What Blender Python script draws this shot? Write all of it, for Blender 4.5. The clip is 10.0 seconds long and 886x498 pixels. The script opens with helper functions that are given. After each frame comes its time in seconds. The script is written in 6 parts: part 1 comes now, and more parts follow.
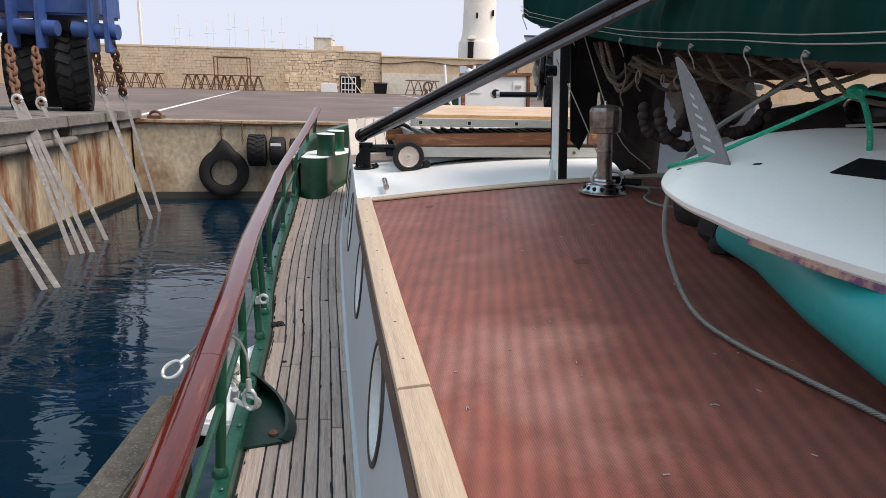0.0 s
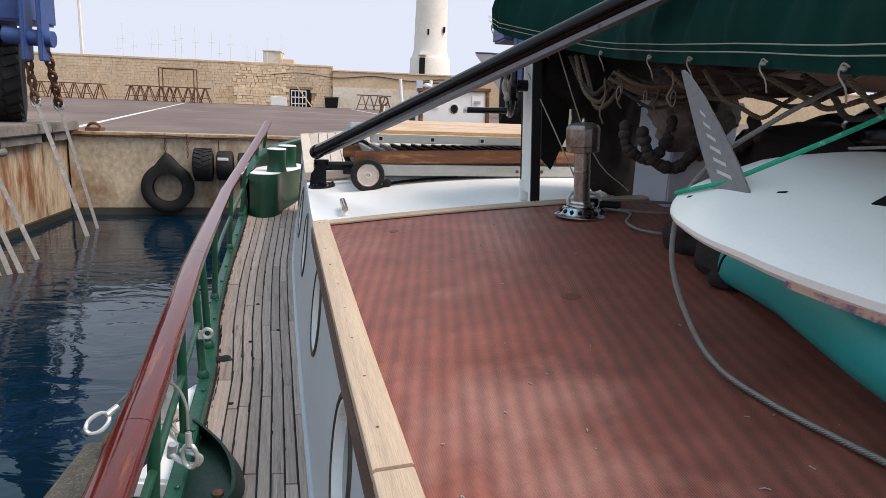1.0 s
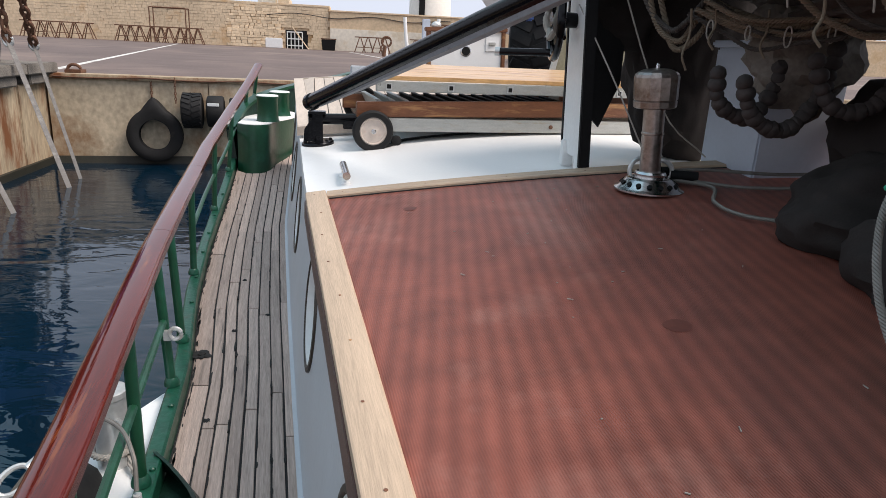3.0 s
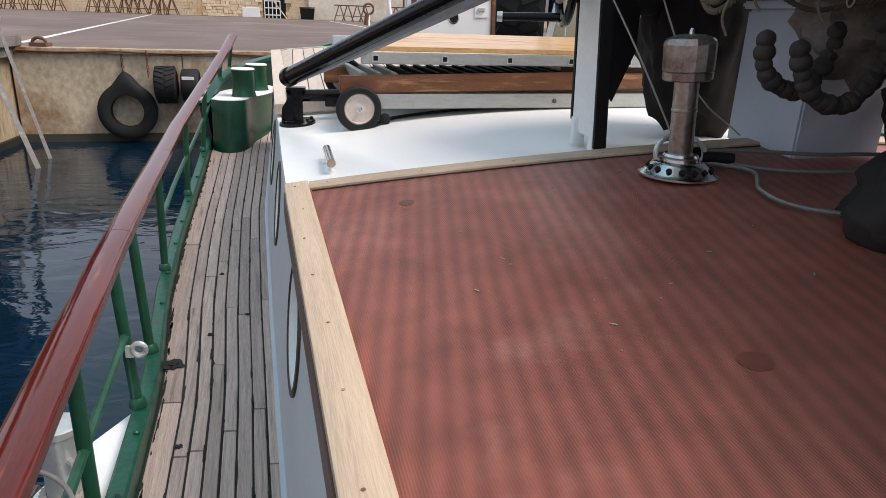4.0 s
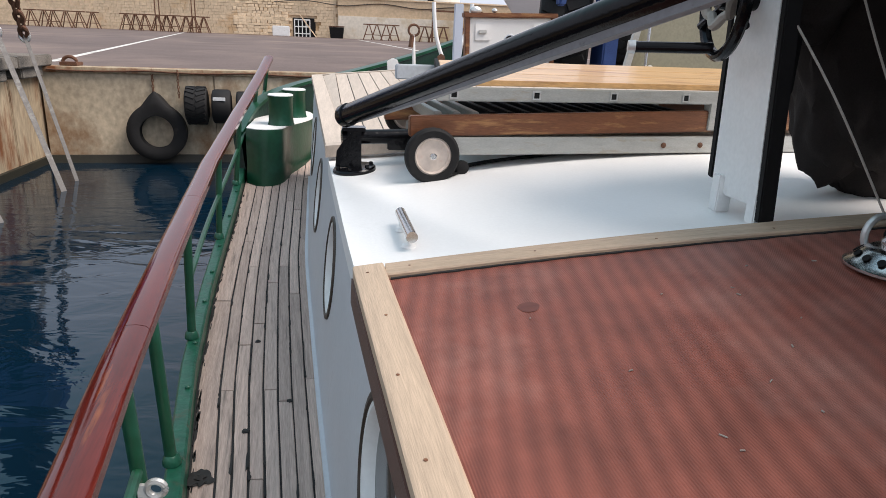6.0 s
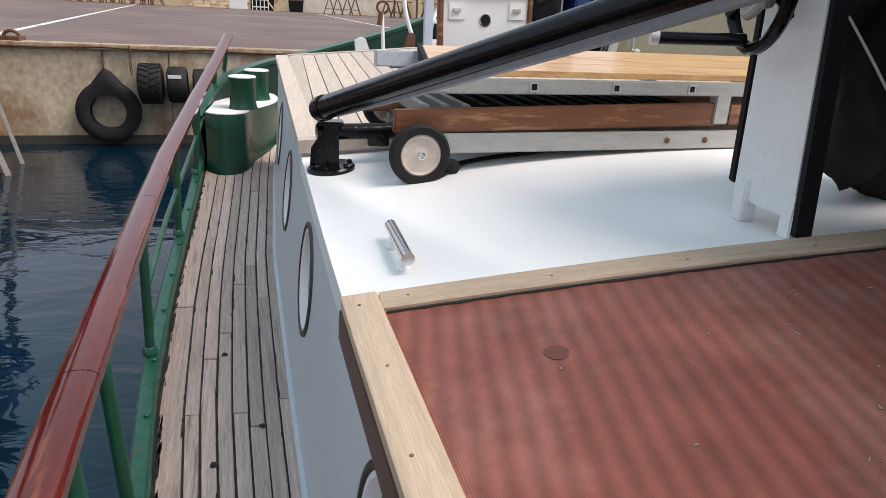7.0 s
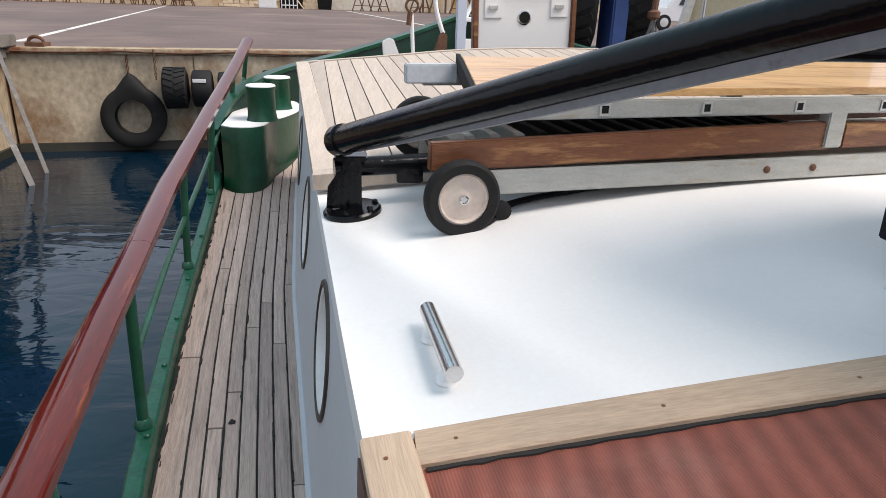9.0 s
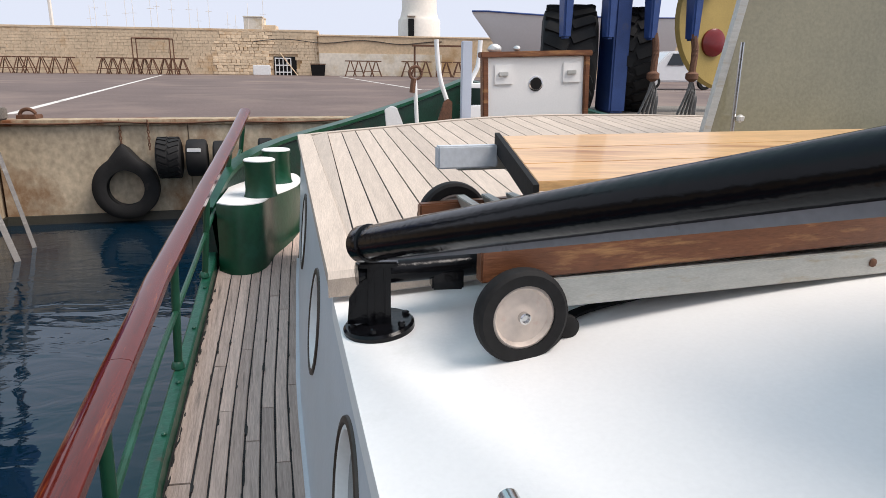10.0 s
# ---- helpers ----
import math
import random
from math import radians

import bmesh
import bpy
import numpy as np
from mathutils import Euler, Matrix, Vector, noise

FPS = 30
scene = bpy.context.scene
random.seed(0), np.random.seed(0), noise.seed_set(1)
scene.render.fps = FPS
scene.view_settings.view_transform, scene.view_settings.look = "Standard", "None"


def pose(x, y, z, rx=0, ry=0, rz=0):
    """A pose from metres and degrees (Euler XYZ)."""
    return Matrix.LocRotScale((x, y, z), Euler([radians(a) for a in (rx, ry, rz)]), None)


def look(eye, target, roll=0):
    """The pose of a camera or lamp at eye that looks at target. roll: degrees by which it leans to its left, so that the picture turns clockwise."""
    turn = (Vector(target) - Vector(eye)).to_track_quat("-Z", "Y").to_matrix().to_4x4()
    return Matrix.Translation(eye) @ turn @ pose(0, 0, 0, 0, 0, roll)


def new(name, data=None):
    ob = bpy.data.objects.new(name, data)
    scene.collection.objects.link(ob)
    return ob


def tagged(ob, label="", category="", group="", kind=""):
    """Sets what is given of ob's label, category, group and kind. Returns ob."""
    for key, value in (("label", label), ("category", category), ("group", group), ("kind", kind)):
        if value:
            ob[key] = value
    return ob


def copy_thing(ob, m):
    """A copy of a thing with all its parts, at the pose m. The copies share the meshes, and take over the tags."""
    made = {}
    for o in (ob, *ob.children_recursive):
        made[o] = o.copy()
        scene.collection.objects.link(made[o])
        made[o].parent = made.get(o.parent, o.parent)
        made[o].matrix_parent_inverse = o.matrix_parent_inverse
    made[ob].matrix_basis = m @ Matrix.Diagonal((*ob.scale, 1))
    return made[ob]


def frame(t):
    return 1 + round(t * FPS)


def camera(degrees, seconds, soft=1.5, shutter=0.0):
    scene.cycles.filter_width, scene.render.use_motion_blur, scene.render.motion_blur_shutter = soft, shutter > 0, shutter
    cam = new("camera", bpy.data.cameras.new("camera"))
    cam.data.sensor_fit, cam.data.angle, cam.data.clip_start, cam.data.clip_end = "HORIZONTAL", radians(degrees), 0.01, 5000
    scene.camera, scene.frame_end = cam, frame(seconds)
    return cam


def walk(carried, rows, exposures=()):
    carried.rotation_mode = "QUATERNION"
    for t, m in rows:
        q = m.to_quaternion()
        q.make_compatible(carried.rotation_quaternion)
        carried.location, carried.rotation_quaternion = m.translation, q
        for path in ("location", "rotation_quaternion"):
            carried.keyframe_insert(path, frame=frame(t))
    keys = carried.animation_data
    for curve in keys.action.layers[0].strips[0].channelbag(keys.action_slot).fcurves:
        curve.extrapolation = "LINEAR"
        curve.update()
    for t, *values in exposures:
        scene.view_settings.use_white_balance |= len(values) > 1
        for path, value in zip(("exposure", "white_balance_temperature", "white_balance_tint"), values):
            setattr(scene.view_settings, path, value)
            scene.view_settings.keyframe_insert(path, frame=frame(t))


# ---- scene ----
cam = camera(67.0, 10.0, soft=0.85)
PATH = [
    (0, (0.517, -0.075, 1.459), (0.624, 1.866, 0.986), 1.6),
    (0.5, (0.464, 0.084, 1.465), (0.666, 2.03, 1.049), 2.4),
    (1, (0.465, 0.228, 1.45), (0.716, 2.166, 1.025), 2.4),
    (1.5, (0.482, 0.418, 1.453), (0.721, 2.354, 1.01), 2.5),
    (2, (0.496, 0.562, 1.454), (0.73, 2.475, 0.92), 2.6),
    (2.2, (0.498, 0.626, 1.455), (0.737, 2.53, 0.891), 2.6),
    (3.5, (0.405, 1.119, 1.415), (0.675, 3.01, 0.822), 2.9),
    (4, (0.425, 1.274, 1.418), (0.726, 3.138, 0.758), 2.2),
    (4.5, (0.388, 1.417, 1.42), (0.789, 3.273, 0.792), 2.2),
    (5, (0.333, 1.58, 1.421), (0.817, 3.435, 0.852), 2.7),
    (5.5, (0.256, 1.738, 1.419), (0.567, 3.622, 0.824), 2.3),
    (5.7, (0.262, 1.827, 1.432), (0.487, 3.723, 0.837), 2.4),
    (6.8, (0.237, 2.152, 1.44), (0.555, 4.003, 0.753), 3.0),
    (7, (0.202, 2.217, 1.459), (0.545, 4.069, 0.786), 3.1),
    (7.5, (0.179, 2.303, 1.448), (0.584, 4.139, 0.766), 3.5),
    (8, (0.2, 2.409, 1.433), (0.586, 4.241, 0.727), 2.9),
    (8.5, (0.229, 2.609, 1.451), (0.501, 4.469, 0.767), 2.6),
    (9, (0.234, 2.721, 1.486), (0.488, 4.58, 0.795), 1.8),
    (9.5, (0.181, 2.918, 1.505), (0.507, 4.809, 0.941), 1.9),
    (10, (0.155, 3.124, 1.507), (0.43, 5.034, 0.981), 0.7),
]
walk(cam, [(t, look(eye, target, roll)) for t, eye, target, roll in PATH])

# ---- world, sun, exposure ----
world = bpy.data.worlds.new("sky")
scene.world = world
world.use_nodes = True
wn = world.node_tree
sky = wn.nodes.new("ShaderNodeTexSky")
sky.sky_type = "NISHITA"
sky.sun_disc = False
sky.sun_elevation = radians(55)
sky.sun_rotation = radians(115)
sky.air_density = 1.0
sky.dust_density = 1.1
sky.ozone_density = 1.0
haze = wn.nodes.new("ShaderNodeHueSaturation")
haze.inputs["Saturation"].default_value = 0.95
wn.links.new(sky.outputs[0], haze.inputs["Color"])
veil = wn.nodes.new("ShaderNodeVectorMath")
veil.operation = "MINIMUM"
veil.inputs[1].default_value = (1.52, 1.61, 1.88)
wn.links.new(haze.outputs[0], veil.inputs[0])
milky = wn.nodes.new("ShaderNodeVectorMath")
milky.operation = "MAXIMUM"
milky.inputs[1].default_value = (0.70, 0.84, 1.27)
wn.links.new(veil.outputs[0], milky.inputs[0])
wn.links.new(milky.outputs[0], wn.nodes["Background"].inputs[0])
wn.nodes["Background"].inputs[1].default_value = 0.195
sun = new("sun", bpy.data.lights.new("sun", "SUN"))
sun.data.energy = 1.6
sun.data.angle = radians(32)
sun.data.color = (1.0, 0.905, 0.84)
sun.matrix_world = look((19, -7, 29), (0, 0, 0))
scene.view_settings.exposure = 1.38


# ---- materials ----
def mat(name, base, rough=0.6, metal=0.0, vary=0.15, scale=6.0, fine=60.0, bump=0.15, stain=None, stain_at=0.62,
        stain_scale=3.0, stretch=(1, 1, 1), each=0.0, coat=0.0, stain_rough=None, depth=0.004, turn=0.0, spec=0.5):
    """A surface with two scales of variation, an optional stain colour, and fine relief."""
    m = bpy.data.materials.new(name)
    m.use_nodes = True
    nt = m.node_tree
    nd, ln = nt.nodes, nt.links
    b = nd["Principled BSDF"]
    geo = nd.new("ShaderNodeTexCoord")
    mp = nd.new("ShaderNodeMapping")
    mp.inputs["Scale"].default_value = stretch
    ln.new(geo.outputs["Object"], mp.inputs[0])
    src = mp.outputs[0]
    if turn:
        tn = nd.new("ShaderNodeMapping")
        tn.inputs["Rotation"].default_value = (0, 0, radians(turn))
        ln.new(geo.outputs["Object"], tn.inputs[0])
        ln.new(tn.outputs[0], mp.inputs[0])
    if each:
        oi = nd.new("ShaderNodeObjectInfo")
        add = nd.new("ShaderNodeVectorMath")
        add.operation = "ADD"
        mul = nd.new("ShaderNodeMath")
        mul.operation = "MULTIPLY"
        mul.inputs[1].default_value = 37.0
        ln.new(oi.outputs["Random"], mul.inputs[0])
        ln.new(src, add.inputs[0])
        ln.new(mul.outputs[0], add.inputs[1])
        src = add.outputs[0]
    n1 = nd.new("ShaderNodeTexNoise")
    n1.inputs["Scale"].default_value = scale
    n1.inputs["Detail"].default_value = 6
    n2 = nd.new("ShaderNodeTexNoise")
    n2.inputs["Scale"].default_value = fine
    n2.inputs["Detail"].default_value = 4
    ln.new(src, n1.inputs["Vector"])
    ln.new(src, n2.inputs["Vector"])
    mixn = nd.new("ShaderNodeMath")
    mixn.operation = "ADD"
    ln.new(n1.outputs[0], mixn.inputs[0])
    ln.new(n2.outputs[0], mixn.inputs[1])
    rng = nd.new("ShaderNodeMapRange")
    rng.inputs["From Min"].default_value, rng.inputs["From Max"].default_value = 0.65, 1.35
    rng.inputs["To Min"].default_value, rng.inputs["To Max"].default_value = 1 - vary, 1 + vary
    ln.new(mixn.outputs[0], rng.inputs["Value"])
    val = rng.outputs[0]
    if each:
        r2 = nd.new("ShaderNodeMapRange")
        r2.inputs["To Min"].default_value, r2.inputs["To Max"].default_value = 1 - each, 1 + each
        ln.new(oi.outputs["Random"], r2.inputs["Value"])
        mm = nd.new("ShaderNodeMath")
        mm.operation = "MULTIPLY"
        ln.new(val, mm.inputs[0])
        ln.new(r2.outputs[0], mm.inputs[1])
        val = mm.outputs[0]
    tone = nd.new("ShaderNodeVectorMath")
    tone.operation = "SCALE"
    tone.inputs[0].default_value = base
    ln.new(val, tone.inputs["Scale"])
    col = tone.outputs[0]
    b.inputs["Roughness"].default_value = rough
    if stain:
        n3 = nd.new("ShaderNodeTexNoise")
        n3.inputs["Scale"].default_value = stain_scale
        n3.inputs["Detail"].default_value = 8
        n3.inputs["Roughness"].default_value = 0.65
        ln.new(src, n3.inputs["Vector"])
        r3 = nd.new("ShaderNodeMapRange")
        r3.inputs["From Min"].default_value, r3.inputs["From Max"].default_value = stain_at - 0.06, stain_at + 0.08
        ln.new(n3.outputs[0], r3.inputs["Value"])
        mx = nd.new("ShaderNodeMix")
        mx.data_type = "RGBA"
        ln.new(r3.outputs[0], mx.inputs[0])
        ln.new(col, mx.inputs[6])
        mx.inputs[7].default_value = (*stain, 1)
        col = mx.outputs[2]
        if stain_rough is not None:
            rr = nd.new("ShaderNodeMapRange")
            rr.inputs["To Min"].default_value, rr.inputs["To Max"].default_value = rough, stain_rough
            ln.new(r3.outputs[0], rr.inputs["Value"])
            ln.new(rr.outputs[0], b.inputs["Roughness"])
    ln.new(col, b.inputs["Base Color"])
    b.inputs["Metallic"].default_value = metal
    b.inputs["Specular IOR Level"].default_value = spec
    b.inputs["Coat Weight"].default_value = coat
    b.inputs["Coat Roughness"].default_value = 0.08
    if bump:
        bp = nd.new("ShaderNodeBump")
        bp.inputs["Strength"].default_value = bump
        bp.inputs["Distance"].default_value = depth
        ln.new(mixn.outputs[0], bp.inputs["Height"])
        ln.new(bp.outputs[0], b.inputs["Normal"])
    return m


TEAK_OLD = mat("weathered teak", (0.50, 0.39, 0.33), 0.75, vary=0.3, scale=4, fine=18, stretch=(24, 1.0, 6), bump=0.5, each=0.18,
               stain=(0.17, 0.14, 0.12), stain_at=0.64, stain_scale=1.5, turn=-6.6)
CAULK = mat("black caulk", (0.02, 0.019, 0.018), 0.8)
TEAK_NEW = mat("scrubbed teak", (0.48, 0.40, 0.33), 0.7, vary=0.16, scale=4, fine=24, stretch=(12, 1, 6), bump=0.3, each=0.12)
TRIM = mat("bare timber", (0.54, 0.395, 0.275), 0.55, vary=0.2, scale=3, fine=20, stretch=(18, 0.9, 8), bump=0.25, turn=-6.5,
           stain=(0.32, 0.21, 0.12), stain_at=0.7, stain_scale=1.5)
TRIM_X = mat("bare timber crosswise", (0.47, 0.345, 0.24), 0.6, vary=0.22, scale=3, fine=20, stretch=(1.4, 16, 8), bump=0.3,
             stain=(0.25, 0.17, 0.10), stain_at=0.66, stain_scale=1.5)
MAHOG = mat("dark varnished edge", (0.085, 0.03, 0.02), 0.35, vary=0.2, stretch=(8, 1, 8))
VARNISH = mat("varnished mahogany", (0.085, 0.010, 0.006), 0.10, vary=0.3, scale=2.5, fine=16, stretch=(14, 1, 8), bump=0.06, coat=0.2, spec=0.35, turn=-6.5,
              stain=(0.22, 0.06, 0.015), stain_at=0.64, stain_scale=2)
GREEN = mat("green paint", (0.006, 0.05, 0.023), 0.33, vary=0.25, bump=0.35, scale=9, fine=30, stain=(0.012, 0.075, 0.045), stain_at=0.6)
GREEN_WORN = mat("worn green paint", (0.007, 0.068, 0.038), 0.38, vary=0.3, bump=0.6, scale=14, fine=45, stain=(0.07, 0.05, 0.03), stain_at=0.66, stain_scale=9)
WHITE = mat("white deck paint", (0.82, 0.81, 0.79), 0.42, vary=0.03, bump=0.12, scale=3, fine=90, stain=(0.70, 0.70, 0.66), stain_at=0.68, stain_scale=2.2)
WHITE_OLD = mat("aged white paint", (0.78, 0.775, 0.755), 0.5, vary=0.06, bump=0.2, stain=(0.40, 0.36, 0.30), stain_at=0.70, stain_scale=7)
GREY_SIDE = mat("pale grey cabin paint", (0.56, 0.58, 0.61), 0.38, vary=0.05, bump=0.15, stain=(0.36, 0.35, 0.34), stain_at=0.72, stain_scale=4)
BLACK = mat("gloss black paint", (0.004, 0.004, 0.005), 0.16, spec=0.22, vary=0.3, bump=0.35, scale=10, fine=50, depth=0.003)
BLACK_DULL = mat("dull black", (0.006, 0.006, 0.006), 0.7, vary=0.3, spec=0.25)
RIM = mat("old bronze rim", (0.06, 0.045, 0.035), 0.5, metal=0.3, vary=0.3, scale=9)
RUBBER = mat("tyre rubber", (0.013, 0.0125, 0.0125), 0.72, spec=0.3, vary=0.3, stain=(0.05, 0.042, 0.036), stain_at=0.68, stain_scale=4)
CREAM = mat("cream plastic hub", (0.62, 0.53, 0.46), 0.5, vary=0.12, stain=(0.55, 0.30, 0.24), stain_at=0.62, stain_scale=9)
ALU = mat("weathered aluminium", (0.47, 0.47, 0.44), 0.45, metal=0.5, vary=0.15, stretch=(1, 8, 8), stain=(0.42, 0.37, 0.29), stain_at=0.62, stain_scale=5)
STEEL = mat("stainless steel", (0.62, 0.61, 0.60), 0.2, metal=1.0, vary=0.1, bump=0.05)
STEEL_HOT = mat("heat stained steel", (0.34, 0.295, 0.265), 0.32, metal=0.85, vary=0.35, scale=8, stain=(0.13, 0.07, 0.045), stain_at=0.58, stain_scale=6)
GALV = mat("galvanised fitting", (0.62, 0.62, 0.60), 0.38, metal=0.6, vary=0.12)
WOOD_RED = mat("oiled hardwood", (0.16, 0.062, 0.028), 0.42, vary=0.3, scale=3, fine=18, stretch=(1.2, 10, 14), bump=0.25, stain=(0.40, 0.21, 0.085), stain_at=0.60, stain_scale=1.6)
WOOD_GOLD = mat("golden varnished plank", (0.60, 0.36, 0.16), 0.34, vary=0.25, scale=3, fine=16, stretch=(1.0, 11, 10), bump=0.12, coat=0.4, stain=(0.36, 0.17, 0.07), stain_at=0.60, stain_scale=1.8)
STONE = mat("limestone block", (0.72, 0.56, 0.38), 0.9, vary=0.22, scale=0.5, fine=5, bump=0.5, each=0.14, depth=0.03, stain=(0.55, 0.35, 0.18), stain_at=0.62, stain_scale=0.3)
STONE_BACK = mat("limestone mortar", (0.58, 0.44, 0.29), 0.95, vary=0.2, scale=0.5, fine=5, bump=0.4, stain=(0.42, 0.27, 0.13), stain_at=0.6, stain_scale=0.25)
RENDERED = mat("flaked pale render", (0.68, 0.62, 0.52), 0.9, vary=0.15, scale=0.5, fine=4, stain=(0.52, 0.40, 0.24), stain_at=0.55, stain_scale=0.35)
LIME = mat("whitewashed tower", (0.80, 0.75, 0.67), 0.9, vary=0.08, scale=0.5, fine=3)
ASPHALT = mat("quay asphalt", (0.125, 0.088, 0.076), 0.85, vary=0.3, scale=0.35, fine=18, bump=0.3, stain=(0.20, 0.145, 0.118), stain_at=0.56, stain_scale=0.16)
CONC = mat("stained harbour concrete", (0.47, 0.39, 0.28), 0.9, vary=0.35, scale=1.1, fine=12, bump=0.5, stretch=(1, 1, 0.8), stain=(0.25, 0.145, 0.075), stain_at=0.585, stain_scale=0.9, depth=0.006)
CONC_RUST = mat("rust streaked concrete", (0.38, 0.30, 0.20), 0.9, vary=0.4, scale=1.5, fine=14, bump=0.5, stretch=(1, 1.4, 0.35), stain=(0.20, 0.075, 0.026), stain_at=0.55, stain_scale=1.6, depth=0.02)
CONC_GREY = mat("grey coping concrete", (0.19, 0.17, 0.145), 0.9, vary=0.6, scale=3, fine=70, bump=0.9, stain=(0.13, 0.11, 0.09), stain_at=0.6, depth=0.01)
PEBBLE = mat("dark pebbled concrete", (0.085, 0.075, 0.06), 0.9, vary=0.5, scale=12, fine=110, bump=0.9, stain=(0.22, 0.19, 0.15), stain_at=0.60, stain_scale=75, depth=0.008)
# a darker copy of the green paint, for the bulwarks and the chock
GREEN_DARK = mat("darkened green paint", (0.003, 0.022, 0.013), 0.4, vary=0.35, bump=0.5, scale=9, stain=(0.02, 0.016, 0.012), stain_at=0.62, stain_scale=8)
WEED = mat("weed and slime", (0.022, 0.021, 0.014), 0.6, vary=0.4, scale=5)
RUST = mat("rusty iron", (0.13, 0.06, 0.033), 0.8, vary=0.4, scale=8, bump=0.4)
BLUE = mat("blue machine paint", (0.035, 0.075, 0.23), 0.5, vary=0.2, stain=(0.10, 0.10, 0.14), stain_at=0.64)
WEB = mat("grey sling webbing", (0.16, 0.15, 0.14), 0.7, vary=0.3, scale=14, fine=200, stain=(0.27, 0.26, 0.24), stain_at=0.60, stain_scale=9)
CANVAS = mat("dark green canvas", (0.002, 0.034, 0.026), 0.85, spec=0.12, vary=0.2, scale=5, fine=300, bump=0.2)
CANVAS_LIGHT = mat("undyed sailcloth", (0.34, 0.31, 0.27), 0.8, vary=0.2, scale=6, stain=(0.25, 0.2, 0.15), stain_at=0.62)
BAG = mat("dark brown canvas bag", (0.026, 0.021, 0.019), 0.85, spec=0.2, vary=0.25, scale=7, fine=200, bump=0.3)
TARP = mat("grey-brown tarpaulin", (0.17, 0.145, 0.12), 0.8, vary=0.3, scale=6, fine=60, bump=0.4)
TEAL = mat("teal moulded plastic", (0.012, 0.30, 0.29), 0.38, vary=0.08, bump=0.08)
BOARD = mat("white board laminate", (0.84, 0.82, 0.77), 0.35, vary=0.03, bump=0.05, fine=120)
FIN = mat("grey fibreglass", (0.19, 0.185, 0.185), 0.45, vary=0.15)
LETTER = mat("pale print", (0.48, 0.48, 0.48), 0.5)
PURPLE = mat("faded purple and peach trim", (0.52, 0.34, 0.25), 0.5, vary=0.1, stain=(0.16, 0.07, 0.16), stain_at=0.52, stain_scale=22)
WIRE = mat("galvanised wire rope", (0.21, 0.195, 0.175), 0.5, metal=0.5, vary=0.2)
ROPE = mat("natural rope", (0.17, 0.13, 0.09), 0.9, vary=0.25, fine=120, bump=0.5)
ROPE_DARK = mat("dark tarred rope", (0.06, 0.05, 0.043), 0.9, vary=0.3)
ROPE_GREEN = mat("green braided rope", (0.01, 0.30, 0.17), 0.7, vary=0.2, stain=(0.6, 0.7, 0.62), stain_at=0.66, stain_scale=60)
CORK = mat("dark cork net float", (0.04, 0.031, 0.028), 0.8, vary=0.35, scale=20, bump=0.4)
LILAC = mat("bluish white painted box", (0.52, 0.56, 0.64), 0.45, vary=0.04)
CLEAR_OLD = mat("yellowed clear sheet", (0.252, 0.234, 0.156), 0.25, vary=0.15, scale=2, coat=0.5)
YELLOW = mat("ochre machine paint", (0.42, 0.30, 0.09), 0.5, vary=0.15, scale=2)
REDLAMP = mat("dark red lens", (0.16, 0.01, 0.01), 0.2)
DARKGLASS = mat("dark window glass", (0.02, 0.025, 0.03), 0.08, bump=0)
CARWHITE = mat("white car paint", (0.70, 0.70, 0.70), 0.25, coat=0.6, vary=0.03, bump=0)
LINE = mat("worn road marking", (0.62, 0.60, 0.56), 0.8, vary=0.15, stain=(0.2, 0.17, 0.15), stain_at=0.6, stain_scale=1.5)


